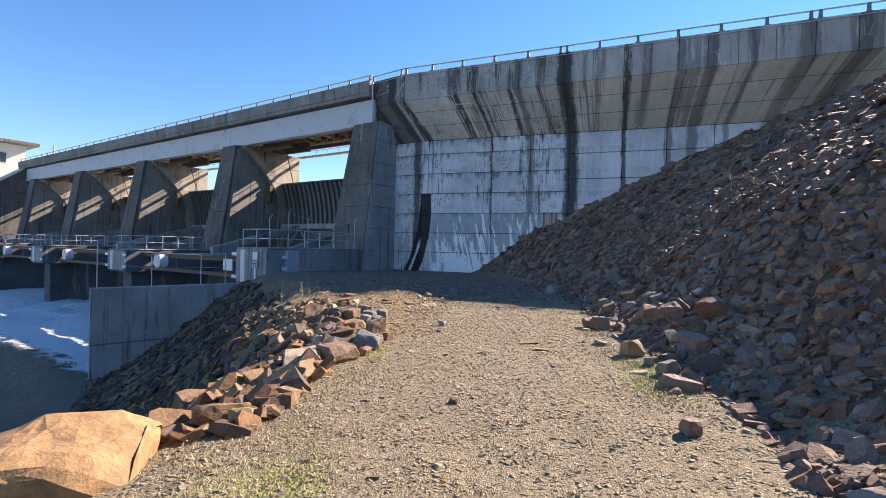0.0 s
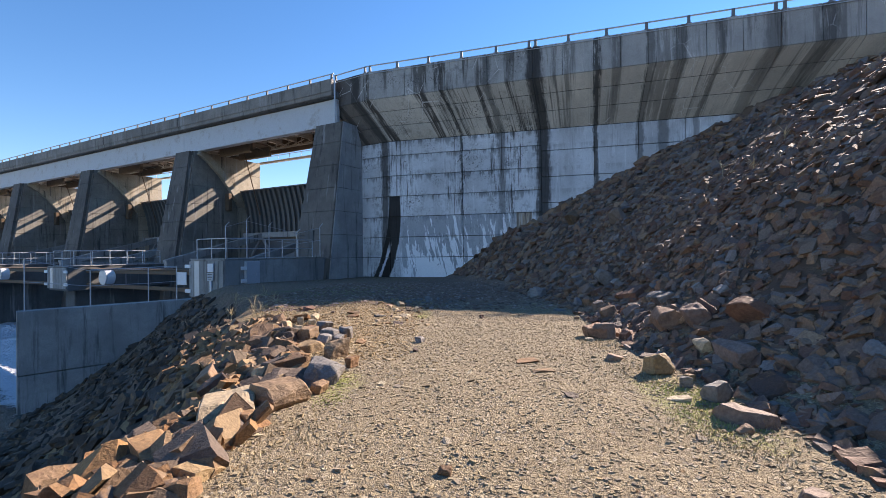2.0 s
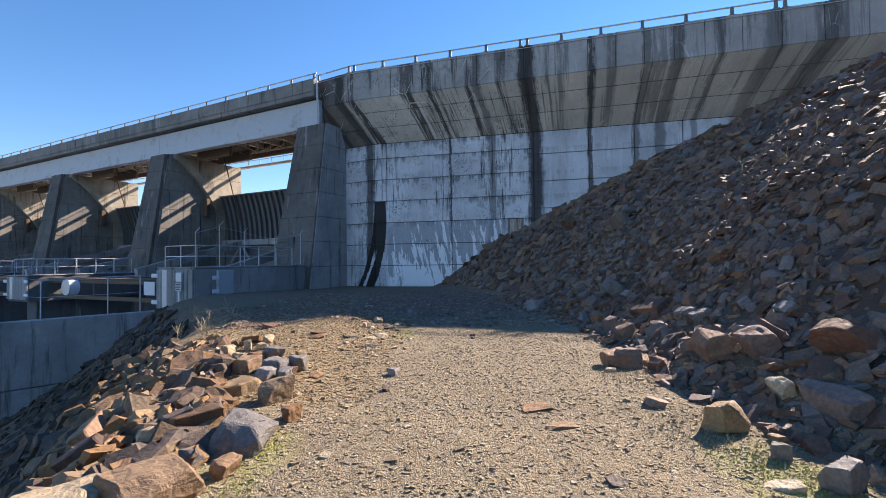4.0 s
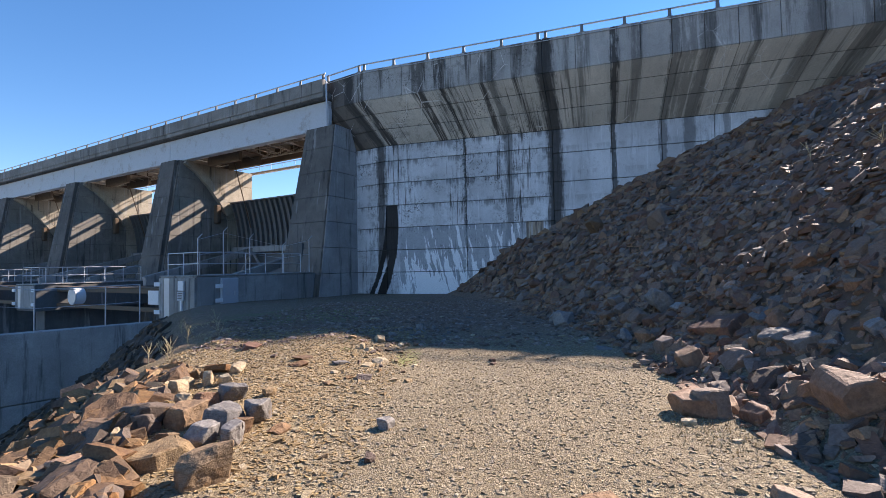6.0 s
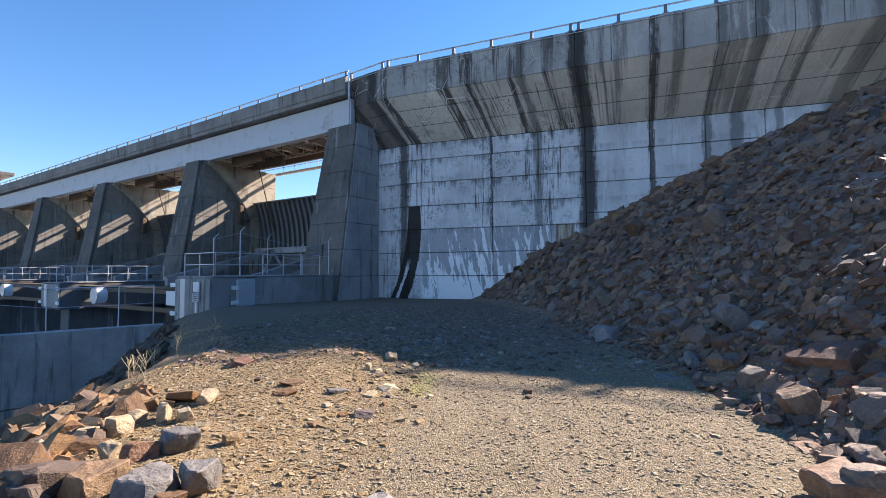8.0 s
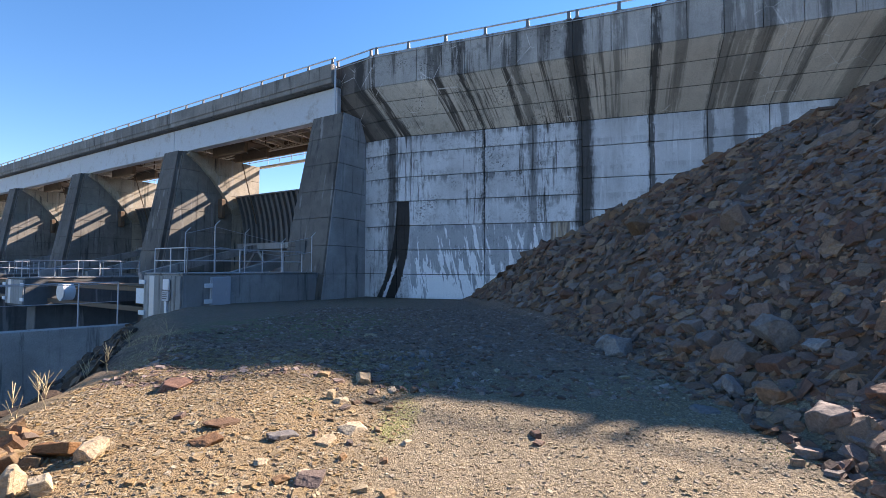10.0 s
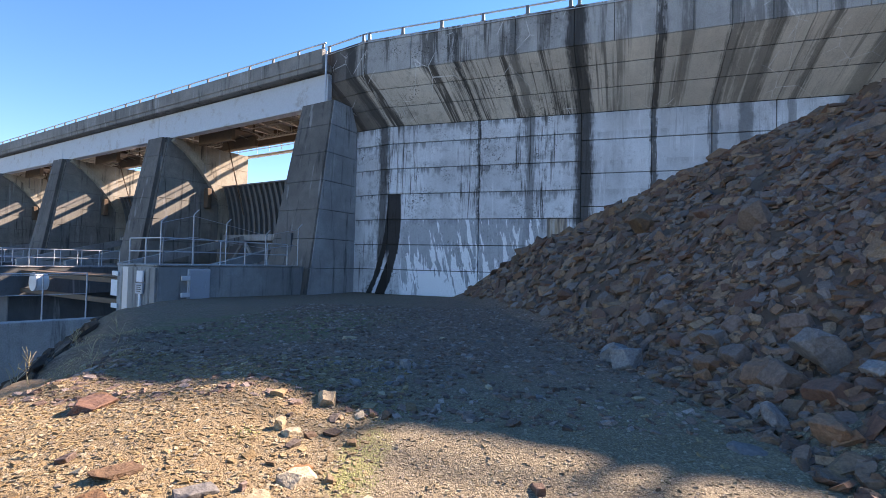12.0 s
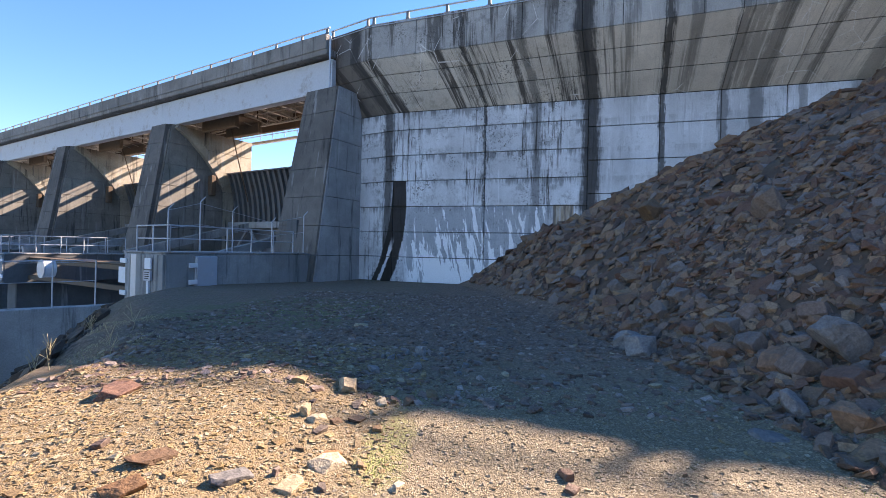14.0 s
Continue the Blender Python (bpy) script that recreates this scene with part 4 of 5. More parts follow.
    child_of(part("platform_deck", dam_box(ub + 0.45, ub + 4.65, 24.25, 26.6, 11.004, 11.1, 0.01), MAT["brown"]), hp)
    child_of(part("hoist_drum", bar_mesh(uvz(ub + 0.8, 25.4, 11.45), uvz(ub + 3.6, 25.4, 11.45), 0.33, 14), MAT["rusty"]), hp)
    for u in (ub + 0.7, ub + 2.4, ub + 4.3):
        for v in (24.4, 26.4):
            child_of(part("hanger", bar_mesh(uvz(u, v, 11.1), uvz(u, v, 12.42), 0.05), MAT["rusty"]), hp)
    # pipes, hangers and diagonal braces under the deck
    br = empty("deck_bracing", *uvz(mid, 26, 11))
    tagged(br, "rust-brown bracing pipes and hangers under the bridge deck", "bracing", "deck bracing", "structure")
    rng = random.Random(40 + k)
    for j in range(9):
        u = ub + 1.0 + (ua - ub - 2.0) * j / 8
        child_of(part("diagonal", bar_mesh(uvz(u, 23.2, 11.9), uvz(u + 1.3, 26.5, 10.75), 0.05), MAT["truss"]), br)
        child_of(part("hanger", bar_mesh(uvz(u + 1.3, 26.5, 10.7), uvz(u + 1.3, 26.5, 12.4), 0.035), MAT["truss"]), br)
        child_of(part("diagonal", bar_mesh(uvz(u + 1.3, 26.5, 10.75), uvz(u + 0.2, 29.6, 12.3), 0.05), MAT["truss"]), br)
    for v, z in ((24.0, 11.5), (25.2, 11.1), (26.5, 10.72), (27.8, 11.2), (28.8, 11.6)):
        child_of(part("pipe", bar_mesh(uvz(ub, v, z), uvz(ua, v, z), 0.045), MAT["truss"]), br)
    # sloping hoist rope stays
    for u in (ub + 2.2, ua - 2.2):
        tagged(part("hoist_cable", bar_mesh(uvz(u, 25.4, 11.3), uvz(u, arc(5.0) - 0.3, 5.0), 0.05), MAT["rusty"]), "dark steel gate hoist cable", "cable", "hoist cables")


for k in range(4):
    gate(k)

# walkway beams and white drums between the pier walls
for k in range(1, 5):
    ur = PIER_U - PITCH * k - 0.4
    wb = empty("walkway", *uvz(ur, 15, 0))
    tagged(wb, "steel beam walkway spanning between pier walls", "walkway", "spillway walkways", "structure")
    for v, z in ((14.3, 0.25), (15.4, 0.25), (14.3, -0.75)):
        child_of(part("beam", dam_box(ur, ur + PITCH - 2.9, v, v + 0.22, z - 0.12, z + 0.12, 0.02), MAT["rusty"]), wb)
    child_of(part("deck", dam_box(ur, ur + PITCH - 2.9, 14.3, 15.62, 0.394, 0.44, 0.01), MAT["rusty"]), wb)
    dr = empty("drum", *uvz(ur + 3.6, 14.05, -0.1))
    tagged(dr, "white round-ended metal float drum slung under a walkway", "drum", "float drums")
    child_of(part("shell", bar_mesh(uvz(ur + 3.6, 13.75, -0.1), uvz(ur + 3.6, 14.28, -0.1), 0.48, 20), MAT["white"]), dr)
    child_of(part("rim", bar_mesh(uvz(ur + 3.6, 13.70, -0.1), uvz(ur + 3.6, 13.77, -0.1), 0.51, 20), MAT["steel"]), dr)

# ---- far abutment and powerhouse ----
ab = empty("wall_abutment", *uvz(-94, 20, -5))
tagged(ab, "stepped concrete abutment wall at the far end of the spillway", "wall", kind="structure")
top_at = lambda v: interp(v, (9, 1.5), (13, 4.8), (24, 13.55))
vs = [9, 11, 13, 16, 19, 21.5, 24, 33]
for z0, z1 in ((-7, 2.0), (2.03, 5.2), (5.23, 8.4), (8.43, 14)):
    prof = []
    for v in vs:
        prof.append((v, min(z1, max(z0, top_at(v)))))
    prof = [(vs[0], z0)] + [p for p in prof if p[1] > z0 + 0.001]
    lo_v = prof[1][0] if len(prof) > 1 else 33
    start = next((v / 10 for v in range(90, 330) if top_at(v / 10) > z0 + 0.05), 33)
    prof = [(start, z0)] + [p for p in prof[1:] if p[0] > start] + [(33, z0)]
    child_of(part("lift", prism(prof, lambda p: uvz(-94, *p), lambda p: uvz(-97.5, *p)), MAT["pier"]), ab)
child_of(part("coping", prism([(13, 4.84), (24, 13.6), (24, 13.85), (13, 5.09)], lambda p: uvz(-93.9, *p), lambda p: uvz(-97.6, *p)), MAT["cream"]), ab)

ph = empty("powerhouse", *uvz(-122, 24, 0))
tagged(ph, "cream rendered powerhouse building with a flat overhanging roof", "building")
child_of(part("wall", dam_box(-138, -122, 12, 30, 0, 20.3, 0.05), MAT["cream"]), ph)
child_of(part("roof", dam_box(-139.2, -120.2, 10.5, 31.8, 20.304, 20.95, 0.08), MAT["pier"]), ph)
for v in (15.0, 19.5, 24.5):
    for z in (9.5, 16.3):
        w = child_of(part("window", dam_box(-121.996, -121.9, v, v + 2.6, z, z + 2.2, 0.02), MAT["cream"]), ph)
        for j in range(2):
            pane = part("pane", dam_box(-121.895, -121.86, v + 0.15 + 1.2 * j, v + 1.25 + 1.2 * j, z + 0.15, z + 2.05), MAT["glass"])
            child_of(pane, w)
mast = empty("mast", *uvz(-112, 31.5, 13))
tagged(mast, "thin lattice aerial mast beyond the bridge end", "mast")
child_of(part("pole", bar_mesh(uvz(-112, 31.5, 10), uvz(-112, 31.5, 19.6), 0.12), MAT["steel"]), mast)
for z in (16.5, 18.0, 19.2):
    child_of(part("arm", bar_mesh(uvz(-113.2, 31.5, z), uvz(-110.8, 31.5, z), 0.07), MAT["steel"]), mast)

# ---- rocks ----
def cut_block(rng, sx, sy, sz, cuts):
    """A block split along random planes, as broken stone is."""
    bm = bmesh.new()
    bmesh.ops.create_cube(bm, size=2.0)
    for v in bm.verts:
        v.co += Vector([rng.uniform(-0.22, 0.22) for _ in range(3)])
    for _ in range(cuts):
        n = Vector((rng.uniform(-1, 1), rng.uniform(-1, 1), rng.uniform(-0.7, 1))).normalized()
        reach = max(v.co.dot(n) for v in bm.verts)
        out = bmesh.ops.bisect_plane(bm, geom=bm.verts[:] + bm.edges[:] + bm.faces[:], plane_co=n * reach * rng.uniform(0.55, 0.88), plane_no=n, clear_outer=True)
        rim_edges = [g for g in out["geom_cut"] if isinstance(g, bmesh.types.BMEdge)]
        if len(rim_edges) > 2:
            bmesh.ops.edgenet_fill(bm, edges=rim_edges)
    for v in bm.verts:
        v.co = Vector((v.co.x * sx / 2, v.co.y * sy / 2, v.co.z * sz / 2))
    bmesh.ops.recalc_face_normals(bm, faces=bm.faces)
    return bm


def rock_mesh(seed, sx, sy, sz):
    """A broken block with chipped edges and a rough skin."""
    bm = cut_block(random.Random(seed), sx, sy, sz, 7)
    bmesh.ops.bevel(bm, geom=list(bm.edges), offset=min(sx, sy, sz) * 0.045, segments=1, affect="EDGES")
    for _ in range(2):
        bmesh.ops.triangulate(bm, faces=bm.faces)
        bmesh.ops.subdivide_edges(bm, edges=[e for e in bm.edges if e.calc_length() > 0.2 * max(sx, sy)], cuts=1)
    bmesh.ops.triangulate(bm, faces=bm.faces)
    bm.normal_update()
    size = (sx + sy + sz) / 3
    off = Vector((seed * 1.7, seed * 0.9, 0))
    for v in bm.verts:
        q = v.co / size + off
        v.co += v.normal * size * (0.05 * noise.noise(q * 2.5) + 0.025 * noise.noise(q * 7.0))
    return bm


ROCK_LOOK = {
    "pale": ("pale", "pale cream limestone block with flat broken faces"),
    "tan": ("tan", "ochre sandstone block, rust-stained and broken"),
    "red": ("tan", "reddish-brown layered rock slab beside the gravel track"),
    "dark": ("slate", "dark brown slate block on the rubble slope"),
    "grey": ("grey", "grey angular slate block beside the gravel track"),
    "yellow": ("tan", "yellow-stained sandstone slab standing in the slate slope"),
}
count = [0]


def rock(kind, x, y, w, h, deep=0.8, yaw=None, sink=0.22):
    count[0] += 1
    seed = count[0]
    rng = random.Random(1000 + seed)
    mat, label = ROCK_LOOK[kind]
    if kind == "red" and x > 0:
        mat = "slate"
    h = max(h, 0.035)
    if h < 0.1:
        sink = 0.42
    ob = part("rock", rock_mesh(seed, w * 0.82, w * deep * rng.uniform(0.55, 0.85), h * 0.95), MAT[mat])
    n = lean(x, y)
    base = Vector((x, y + w * 0.25, height(x, y + w * 0.25)))
    turn = n.to_track_quat("Z", "Y").to_matrix().to_4x4() @ pose(0, 0, 0, rng.uniform(-8, 8), rng.uniform(-10, 10), rng.uniform(-25, 25) if yaw is None else yaw)
    ob.matrix_world = Matrix.Translation(base + Vector((0, 0, h * (0.5 - sink)))) @ turn
    size = "large " if w > 0.45 else "small " if w < 0.2 else ""
    return tagged(ob, size + label, "rock", "rocks beside the track")


# the big boulder at the start of the bank
boulder = part("boulder", rock_mesh(86, 0.98, 1.0, 1.0), MAT["boulder"])
boulder.matrix_world = pose(-2.5, -1.08, -0.22, 4, 6, 25)
tagged(boulder, "large ochre sandstone boulder with pale veins, in full sun", "boulder")

rock("pale", -1.92, 1.13, 0.58, 0.23)
rock("tan", -1.62, 0.97, 0.20, 0.16)
rock("red", -1.58, 1.47, 0.56, 0.26)
rock("tan", -3.13, 2.38, 0.37, 0.17)
rock("dark", -2.69, 2.36, 0.49, 0.22)
rock("pale", -2.15, 2.34, 0.27, 0.22)
rock("grey", -1.45, 2.29, 0.55, 0.26)
rock("tan", -1.39, 1.90, 0.22, 0.13)
rock("red", -2.18, 2.69, 0.45, 0.16)
rock("red", -2.33, 3.06, 0.55, 0.17)
rock("grey", -1.66, 2.02, 0.20, 0.13)
rock("red", -1.61, 3.27, 0.36, 0.27)
rock("grey", -1.91, 3.78, 0.23, 0.23)
rock("grey", -1.72, 3.88, 0.27, 0.20)
rock("pale", -2.54, 3.79, 0.17, 0.15)
rock("pale", -3.02, 4.91, 0.20, 0.16)
rock("pale", -2.92, 5.12, 0.21, 0.18)
rock("pale", -2.61, 5.46, 0.19, 0.13)
rock("pale", -3.18, 4.72, 0.17, 0.16)
rock("dark", -2.99, 2.85, 0.41, 0.27)
rock("tan", -3.90, 3.56, 0.38, 0.19)
rock("tan", -3.81, 4.03, 0.21, 0.17)
rock("tan", -3.17, 3.51, 0.25, 0.16)
rock("dark", -2.61, 3.42, 0.28, 0.15)
rock("tan", -2.25, 1.08, 0.23, 0.16)
rock("tan", -1.85, 0.92, 0.23, 0.12)
rock("dark", -3.25, 2.08, 0.38, 0.14)
rock("red", -1.29, 2.84, 0.22, 0.14)
rock("tan", -2.47, 3.97, 0.25, 0.20)
rock("red", -2.25, 4.12, 0.31, 0.21)
rock("grey", -1.91, 4.11, 0.37, 0.24)
rock("tan", -1.74, 4.09, 0.20, 0.15)
rock("grey", -1.73, 4.30, 0.27, 0.22)
rock("red", -1.47, 4.17, 0.22, 0.07)
rock("grey", -2.19, 4.78, 0.30, 0.21)
rock("pale", -2.56, 4.61, 0.16, 0.16)
rock("pale", -3.03, 5.40, 0.23, 0.13)
rock("pale", -2.81, 5.44, 0.23, 0.20)
rock("pale", -2.69, 5.90, 0.23, 0.13)
rock("pale", -3.15, 5.25, 0.15, 0.12)
rock("tan", -3.22, 4.40, 0.20, 0.18)
rock("tan", -2.98, 4.44, 0.18, 0.12)
rock("dark", -3.46, 7.81, 0.45, 0.12)
rock("grey", -0.62, 4.32, 0.16, 0.11)
rock("dark", -1.15, 5.87, 0.27, 0.08)
rock("tan", -2.05, 6.19, 0.24, 0.07)
rock("dark", -2.34, 4.62, 0.24, 0.16)
rock("tan", -1.92, 5.01, 0.18, 0.11)
rock("tan", 2.11, 2.53, 0.33, 0.28)
rock("red", 2.18, 4.57, 0.34, 0.27)
rock("dark", 2.45, 4.32, 0.36, 0.18)
rock("dark", 1.82, 3.07, 0.23, 0.09)
rock("grey", 2.16, 2.07, 0.16, 0.13)
rock("tan", 2.32, 2.33, 0.15, 0.09)
rock("pale", 2.71, 2.81, 0.27, 0.14)
rock("grey", 2.26, 1.65, 0.34, 0.20)
rock("red", 2.17, 1.11, 0.43, 0.15)
rock("red", 2.03, 0.95, 0.14, 0.09)
rock("dark", 3.30, 2.76, 0.48, 0.40)
rock("dark", 2.86, 2.41, 0.54, 0.20)
rock("pale", 1.91, 1.70, 0.24, 0.04)
rock("tan", 0.77, 3.04, 0.34, 0.035, sink=0.5)
rock("tan", 0.88, 2.62, 0.29, 0.035)
rock("tan", 0.98, 1.70, 0.16, 0.04)
rock("dark", 2.81, 3.81, 0.50, 0.30)
rock("dark", 2.97, 3.41, 0.37, 0.28)
rock("dark", 3.02, 1.87, 0.26, 0.17)
rock("dark", 2.47, 2.14, 0.23, 0.14)
rock("red", 2.06, 4.61, 0.39, 0.25)
rock("dark", 2.56, 5.09, 0.29, 0.19)
rock("red", 2.41, 4.68, 0.27, 0.14)
rock("red", 2.73, 6.02, 0.42, 0.26)
rock("dark", 2.80, 6.87, 0.38, 0.25)
rock("grey", 2.25, 11.10, 0.58, 0.35)
rock("dark", 2.24, 6.48, 0.11, 0.08)
rock("dark", 3.44, 6.53, 0.87, 0.20)
rock("dark", 3.12, 8.87, 0.52, 0.26)
rock("dark", 3.68, 6.18, 0.32, 0.21)
rock("pale", 1.89, 4.39, 0.13, 0.07)
rock("dark", 2.95, 5.48, 0.41, 0.14)
rock("dark", 0.43, 6.70, 0.13, 0.05)
rock("dark", 3.23, 10.14, 0.41, 0.26)
rock("dark", 3.01, 11.82, 0.43, 0.27)
rock("grey", 2.19, 10.47, 0.51, 0.36)
rock("dark", 3.11, 8.69, 0.53, 0.28)
rock("grey", 3.53, 8.63, 0.47, 0.61)
rock("dark", 2.73, 8.14, 0.32, 0.25)
rock("dark", 3.15, 8.11, 0.47, 0.20)
rock("dark", 5.17, 12.43, 0.60, 0.70)
rock("dark", 2.83, 7.61, 0.30, 0.26)
rock("dark", 2.57, 16.53, 0.77, 0.43)
rock("yellow", 5.04, 17.49, 0.98, 0.74)
rock("red", 5.47, 14.55, 0.76, 0.44)
rock("dark", 3.12, 9.49, 0.40, 0.26)
rock("dark", 2.76, 9.52, 0.27, 0.17)
rock("red", 3.45, 10.18, 0.37, 0.22)
rock("dark", 3.00, 10.75, 0.37, 0.20)
rock("red", 3.77, 9.37, 0.32, 0.26)
rock("red", 2.53, 11.94, 0.39, 0.21)
rock("dark", 3.44, 12.10, 0.44, 0.25)
rock("dark", 2.99, 14.04, 0.49, 0.37)
rock("dark", 0.42, 6.85, 0.14, 0.07)
rock("red", 1.73, -0.11, 0.19, 0.17)
rock("dark", -0.62, 3.66, 0.15, 0.07)
rock("red", -0.12, 0.33, 0.10, 0.07)
rock("grey", -0.89, 9.99, 0.23, 0.17)
rock("grey", -0.84, 9.26, 0.15, 0.10)
rock("pale", -2.32, 12.43, 0.32, 0.09)
rock("red", -1.87, 8.22, 0.25, 0.07)
rock("pale", -1.39, 8.21, 0.33, 0.11)
rock("red", -0.98, 8.25, 0.22, 0.05)
rock("pale", -1.10, 6.76, 0.29, 0.09)
rock("grey", -1.58, 6.41, 0.26, 0.06)
rock("red", -2.13, 6.49, 0.27, 0.06)
rock("red", -3.72, 8.22, 0.25, 0.08)
rock("dark", -2.58, 6.66, 0.13, 0.07)
rock("pale", -1.53, 7.49, 0.11, 0.11)
rock("dark", -1.37, 6.60, 0.06, 0.08)
rock("dark", 1.20, 6.96, 0.05, 0.04)
rock("grey", 2.20, 7.64, 0.35, 0.04)
rock("pale", -1.41, 7.41, 0.18, 0.08)
rock("pale", -0.64, 6.61, 0.13, 0.05)
rock("grey", -1.30, 8.91, 0.25, 0.09)

# pale stones gathered on the shaded ground before the dam
rng = random.Random(77)
for _ in range(22):
    rock("grey", -1.0 + rng.gauss(0, 0.45), 9.7 + rng.gauss(0, 0.6), rng.uniform(0.06, 0.16), rng.uniform(0.04, 0.08))
for _ in range(16):
    rock(rng.choice(("grey", "pale", "red")), rng.uniform(-3.5, 2.0), rng.uniform(8.5, 14.0), rng.uniform(0.08, 0.2), rng.uniform(0.04, 0.07))
# ochre slabs lying along the crown of the mound
for _ in range(26):
    rock(rng.choice(("tan", "tan", "pale")), -1.05 + rng.gauss(0, 0.28), rng.uniform(5.2, 9.0), rng.uniform(0.08, 0.2), rng.uniform(0.04, 0.07))
# dark blocks fallen along the foot of the hillside
for _ in range(20):
    y = rng.uniform(-1.0, 12.0)
    rock(rng.choice(("dark", "dark", "red", "grey")), toe(y) + rng.uniform(0.1, 1.5), y, rng.uniform(0.16, 0.42), rng.uniform(0.08, 0.2))

# ---- further rocks on the slope and the bank, each a thing of its own ----
rng = random.Random(5)
pool = [part("rock", rock_mesh(300 + i, 1.0, rng.uniform(0.6, 1.0), rng.uniform(0.25, 0.6)), MAT["slate"]) for i in range(12)]
pool_tan = [part("rock", rock_mesh(330 + i, 1.0, rng.uniform(0.6, 1.0), rng.uniform(0.3, 0.65)), MAT["tan"]) for i in range(10)]
meshes, meshes_tan = [o.data for o in pool], [o.data for o in pool_tan]
for o in pool + pool_tan:
    bpy.data.objects.remove(o)


def scatter_rock(me, x, y, s, label, group, tilt=18):
    ob = new("rock", me)
    n = lean(x, y)
    ob.matrix_world = (Matrix.Translation((x, y, height(x, y) + s * 0.10)) @ n.to_track_quat("Z", "Y").to_matrix().to_4x4()
                       @ pose(0, 0, 0, rng.uniform(-tilt, tilt), rng.uniform(-tilt, tilt), rng.uniform(0, 360)) @ Matrix.Scale(s, 4))
    return tagged(ob, label, "rock", group)


for i in range(90):
    y = rng.uniform(-1.5, 14)
    d = 0.15 + 4.6 * rng.random() ** 1.5
    s = rng.choice((0.14, 0.17, 0.2, 0.26, 0.36)) * rng.uniform(0.8, 1.2)
    scatter_rock(rng.choice(meshes), toe(y) + d, y, s, "dark broken slate slab lying on the rubble hillside", "hillside slabs")
for i in range(90):
    y = -2.2 + 8.4 * rng.random()
    inner = interp(y, (-2, -1.9), (0, -1.85), (2, -1.75), (4, -2.1), (6.2, -3.0))
    d = 2.0 * rng.random() ** 1.2
    s = rng.choice((0.13, 0.18, 0.24, 0.3, 0.4)) * rng.uniform(0.8, 1.2)
    if inner - d > -3.2 and y < -0.3:
        continue
    scatter_rock(rng.choice(meshes_tan), inner - d, y, s, "ochre-brown broken rock in the pile along the bank", "bank rocks", 28)


# ---- loose rubble, pebbles and grass: uncountable ----
def block_arrays(seed, sx, sy, sz, cuts=5):
    bm = cut_block(random.Random(seed), sx, sy, sz, cuts)
    bmesh.ops.triangulate(bm, faces=bm.faces)
    bm.verts.index_update()
    v = np.array([tuple(x.co) for x in bm.verts])
    f = np.array([[x.index for x in q.verts] for q in bm.faces])
    bm.free()
    return v, f


def rubble(name, label, category, places, variants, material, tilt, lift=0.08):
    """One mesh of many loose pieces; places yields x, y, size."""
    r = np.random.RandomState(len(name) * 7 + 3)
    vs, fs, base = [], [], 0
    for x, y, s in places:
        v, f = variants[r.randint(len(variants))]
        n = lean(x, y)
        m = np.array((n.to_track_quat("Z", "Y").to_matrix() @ Euler((r.uniform(-tilt, tilt), r.uniform(-tilt, tilt), r.uniform(0, 6.28))).to_matrix()))
        p = (v * s * (0.8 + 0.4 * r.rand(3))) @ m.T + np.array((x, y, height(x, y) + lift * s))
        vs.append(p)
        fs.append(f + base)
        base += len(v)
    vs, fs = np.concatenate(vs), np.concatenate(fs)
    me = bpy.data.meshes.new(name)
    me.from_pydata(vs.tolist(), [], fs.tolist())
    me.materials.append(material)
    return tagged(new(name, me), label, category, kind="stuff")


SLABS = [block_arrays(500 + i, 1.0, random.Random(i).uniform(0.5, 1.0), random.Random(i + 50).uniform(0.18, 0.5)) for i in range(20)]
LUMPS = [block_arrays(600 + i, 1.0, random.Random(i).uniform(0.6, 1.0), random.Random(i + 50).uniform(0.4, 0.8)) for i in range(20)]
CHIPS = [block_arrays(700 + i, 1.0, random.Random(i).uniform(0.6, 1.0), random.Random(i + 50).uniform(0.25, 0.5), 2) for i in range(16)]


def hillside():
    r = random.Random(21)
    for _ in range(19000):          # near foot of the slope
        y = -3 + 18 * r.random()
        d = 6.0 * r.random() ** 1.25 - 0.15
        yield toe(y) + d, y, 0.035 + 0.17 * r.random() ** 3 + 0.012 * max(0, d)
    for _ in range(15000):          # the rest of the hillside
        y = -6 + 35 * r.random()
        x = toe(y) + 0.5 + 24 * r.random() ** 1.3
        near = y < 13 and x - toe(y) < 5
        if y < wall_y(x):
            yield x, y, (0.07 + 0.2 * r.random() ** 3.0) if near else (0.10 + 0.34 * r.random() ** 2.6) * (1.0 if y < 18 else 1.25)
    for _ in range(420):            # coarse blocks heaped against the dam
        x = 1.0 + 20 * r.random()
        yield x, wall_y(x) - 0.3 - 2.0 * r.random(), 0.28 + 0.6 * r.random() ** 2.5


def bank_rubble():
    r = random.Random(22)
    for _ in range(5500):
        y = -4 + 10.5 * r.random()
        d = 1.9 * r.random() ** 1.2 - 0.2
        if y < -0.6 and rim(y) - d > -3.1:
            continue
        yield rim(y) - d, y, 0.04 + 0.26 * r.random() ** 2.6


def lower_bank():
    r = random.Random(23)
    for _ in range(8500):
        y = -3 + 22 * r.random()
        d = 1.3 + 9 * r.random()
        x = rim(y) - d
        if y < 15 + (x + 17.8) * 1.05 or x > -12.5:
            yield x, y, 0.06 + 0.34 * r.random() ** 2.6


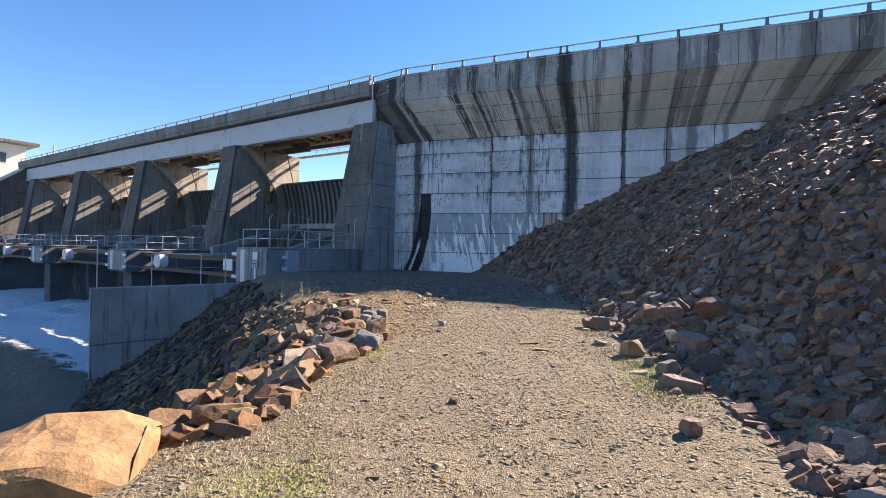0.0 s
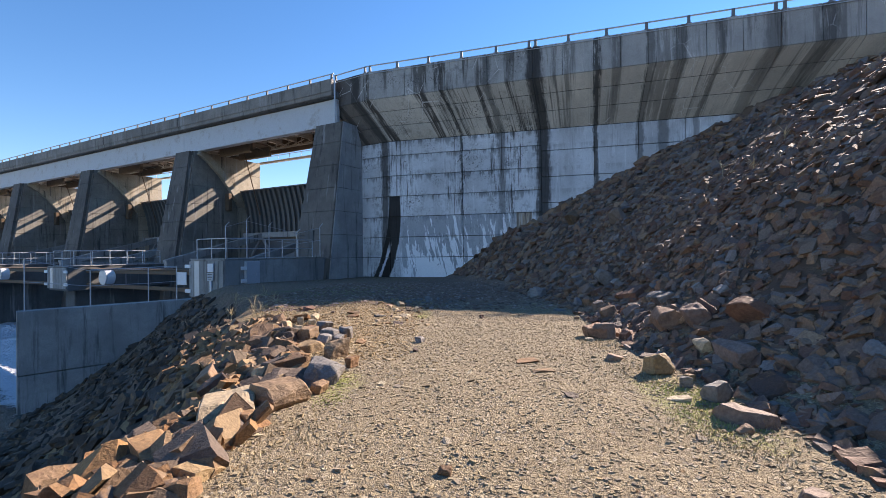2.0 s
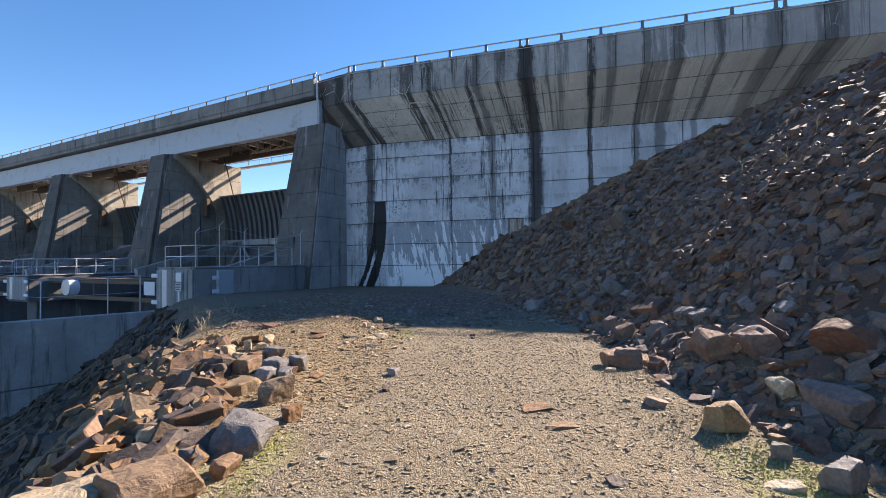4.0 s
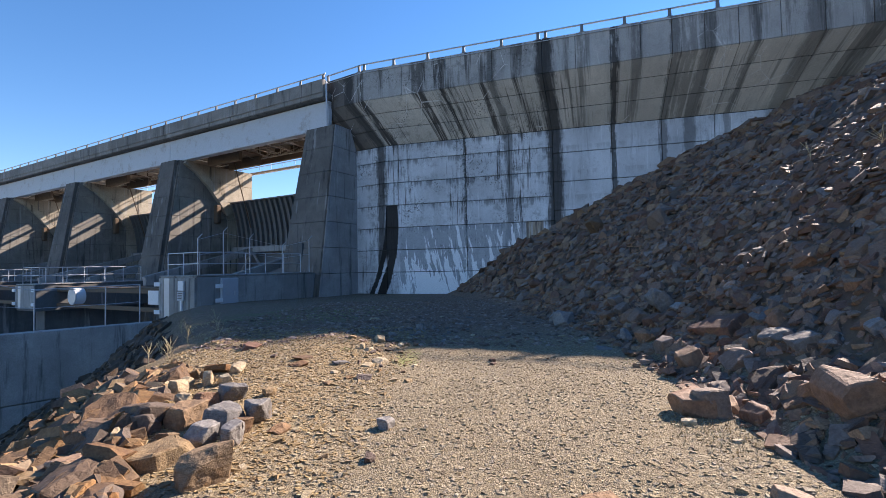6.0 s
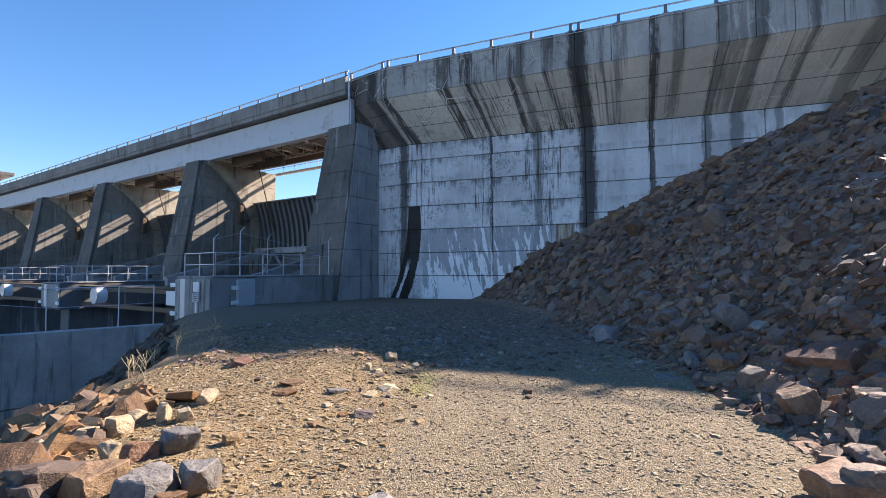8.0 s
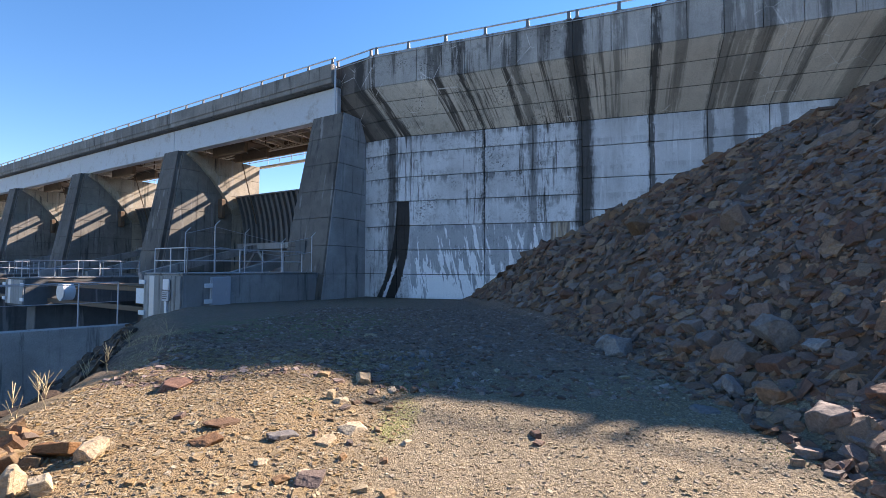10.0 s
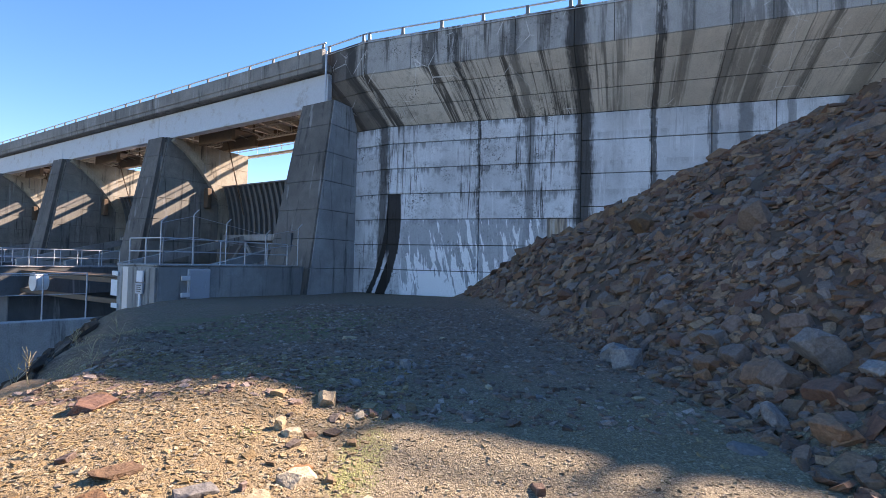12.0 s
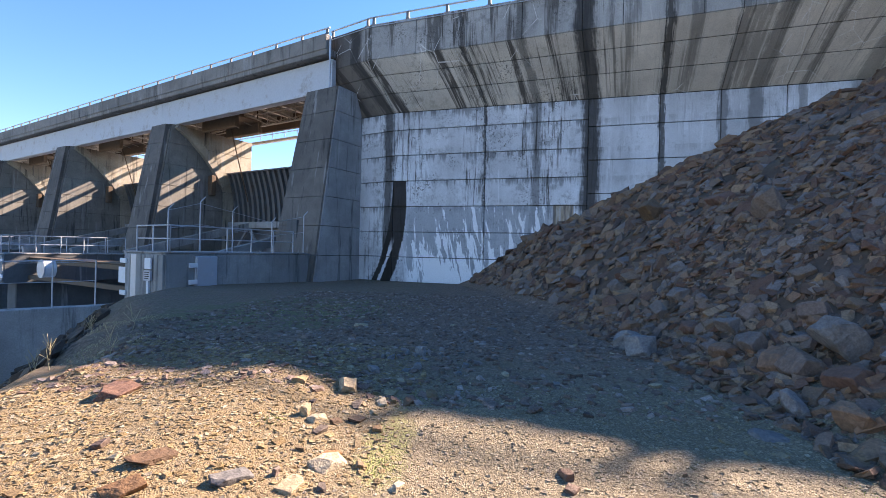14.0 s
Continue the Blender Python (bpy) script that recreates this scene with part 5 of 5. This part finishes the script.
def mound_chips():
    r = random.Random(27)
    for _ in range(20000):
        y = 3.2 + 7.3 * r.random()
        a, b = rim(y) - 0.5, -0.7
        x = b + (a - b) * r.random() ** 0.8
        yield x, y, 0.010 + 0.034 * r.random() ** 2.5 + (0.06 * r.random() if r.random() < 0.02 else 0)


def path_pebbles():
    r = random.Random(24)
    for _ in range(60000):
        y = -2.6 + 11.6 * r.random() ** 1.1
        a, b = max(rim(y), -5) - 0.3, toe(y) + 0.3
        yield a + (b - a) * r.random(), y, 0.008 + 0.026 * r.random() ** 3
    for _ in range(420):            # coarser stones along the edges and on the mound
        y = -2.6 + 14 * r.random()
        x = rim(y) + 2.2 * r.random() if r.random() < 0.7 else toe(y) - 1.0 * r.random() ** 2
        yield x, y, 0.025 + 0.05 * r.random() ** 2.5


# loose stones where the dam's shadow lies; their colour carries the shade
def damp_gravel():
    r = random.Random(25)
    for _ in range(17000):
        y = 8 + 13 * r.random()
        a, b = max(rim(y), -6) - 0.3, toe(y) + 0.3
        yield a + (b - a) * r.random(), y, 0.016 + 0.085 * r.random() ** 4


rubble("slate_rubble", "dark brown broken slate rubble covering the hillside", "rubble", hillside(), SLABS, MAT["slate_stuff"], 0.6)
rubble("bank_rubble", "ochre and brown broken stone along the river bank", "rubble", bank_rubble(), SLABS + LUMPS[:8], MAT["tan_stuff"], 0.75)
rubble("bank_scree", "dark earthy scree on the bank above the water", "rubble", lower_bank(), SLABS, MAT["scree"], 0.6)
rubble("mound_chippings", "ochre stone chippings strewn on the gravel mound", "gravel", mound_chips(), CHIPS, MAT["chip"], 0.3, 0.03)
rubble("gravel", "fine tan gravel and pebbles on the track", "gravel", path_pebbles(), CHIPS, MAT["pebble"], 0.35, 0.03)
rubble("damp_gravel", "brown slate gravel, tinted for shade, on the ground before the dam", "gravel", damp_gravel(), CHIPS, MAT["shade_tint"], 0.35, 0.04)


def blades(name, label, spots, material, seed, high):
    r = random.Random(seed)
    vs, fs = [], []
    for cx, cy, rad, n in spots:
        for _ in range(n):
            a, q = r.uniform(0, 6.28), rad * math.sqrt(r.random()) * r.uniform(0.4, 1.0)
            x, y = cx + q * math.cos(a), cy + q * math.sin(a) * 1.3
            z = height(x, y) - 0.005
            h, w, t = high * r.uniform(0.4, 1.2), r.uniform(0.003, 0.007), r.uniform(0, 6.28)
            dx, dy, lx, ly = w * math.cos(t), w * math.sin(t), h * r.uniform(-0.8, 0.8), h * r.uniform(-0.8, 0.8)
            i = len(vs)
            vs += [(x - dx, y - dy, z), (x + dx, y + dy, z), (x + dx * 0.6 + lx * 0.4, y + dy * 0.6 + ly * 0.4, z + h * 0.6), (x - dx * 0.6 + lx * 0.4, y - dy * 0.6 + ly * 0.4, z + h * 0.6), (x + lx, y + ly, z + h)]
            fs += [(i, i + 1, i + 2, i + 3), (i + 3, i + 2, i + 4)]
    me = bpy.data.meshes.new(name)
    me.from_pydata(vs, [], fs)
    me.materials.append(material)
    return tagged(new(name, me), label, "grass", kind="stuff")


blades("grass", "short green grass in thin patches along the track", [(-1.35, 2.3, 0.28, 700), (-1.2, 1.7, 0.2, 350), (2.05, 1.9, 0.4, 1500), (1.95, 1.2, 0.45, 1400), (-1.0, -1.5, 0.45, 1600), (-0.9, -0.9, 0.4, 600), (-1.35, -0.4, 0.4, 500),
       (-0.75, 6.9, 0.25, 220), (-1.7, 7.3, 0.15, 120), (-0.8, 8.1, 0.3, 150), (2.3, 6.7, 0.3, 120), (-4.2, 14.5, 1.9, 2600), (-2.5, 16.5, 1.8, 1200)], MAT["grass"], 31, 0.017)
blades("dry_grass", "dry straw-coloured grass lying on the gravel", [(-1.3, -0.8, 0.9, 1300), (-1.2, 0.8, 0.6, 500), (1.9, 1.0, 0.6, 800), (1.9, 2.5, 0.5, 400), (0.2, -0.8, 1.2, 500), (-5.6, 10.5, 0.9, 900), (-6.8, 12.2, 1.0, 800), (2.0, 4.2, 0.5, 500)], MAT["straw"], 32, 0.035)


def dead_stalk(x, y, high, seed):
    """A dry weed: a stem with thin side shoots."""
    r = random.Random(seed)
    ob = empty("dead_weed", x, y, height(x, y))
    tagged(ob, "dry leafless weed stalk on the bank's edge", "weed", "dead weeds")
    at, d = Vector((x, y, height(x, y) - 0.02)), Vector((r.uniform(-0.3, 0.3), r.uniform(-0.3, 0.3), 1)).normalized()
    bm = bmesh.new()
    for i in range(4):
        nxt = at + d * high / 4
        add_bar(bm, at, nxt, 0.006 - 0.001 * i, 4)
        at = nxt
        d = (d + Vector((r.uniform(-0.25, 0.25), r.uniform(-0.25, 0.25), 0))).normalized()
    child_of(part("stem", bm, MAT["straw"]), ob)
    for i in range(9):
        q = Vector((x, y, height(x, y))) + Vector((0, 0, high * r.uniform(0.25, 0.8)))
        child_of(part("shoot", bar_mesh(q, q + Vector((r.uniform(-0.12, 0.12), r.uniform(-0.12, 0.12), r.uniform(0.08, 0.2))), 0.0035, 4), MAT["straw"]), ob)


for i, (x, y, h) in enumerate(((-4.95, 9.6, 0.38), (-5.2, 9.0, 0.34), (-4.0, 6.6, 0.35), (-4.5, 7.4, 0.3), (-5.9, 11.2, 0.4), (6.8, 9.6, 0.4),
                               (-5.4, 8.2, 0.35), (-6.4, 10.0, 0.45), (-7.0, 11.6, 0.4), (6.2, 7.4, 0.35), (7.4, 8.2, 0.45))):
    dead_stalk(x, y, h, 900 + i)
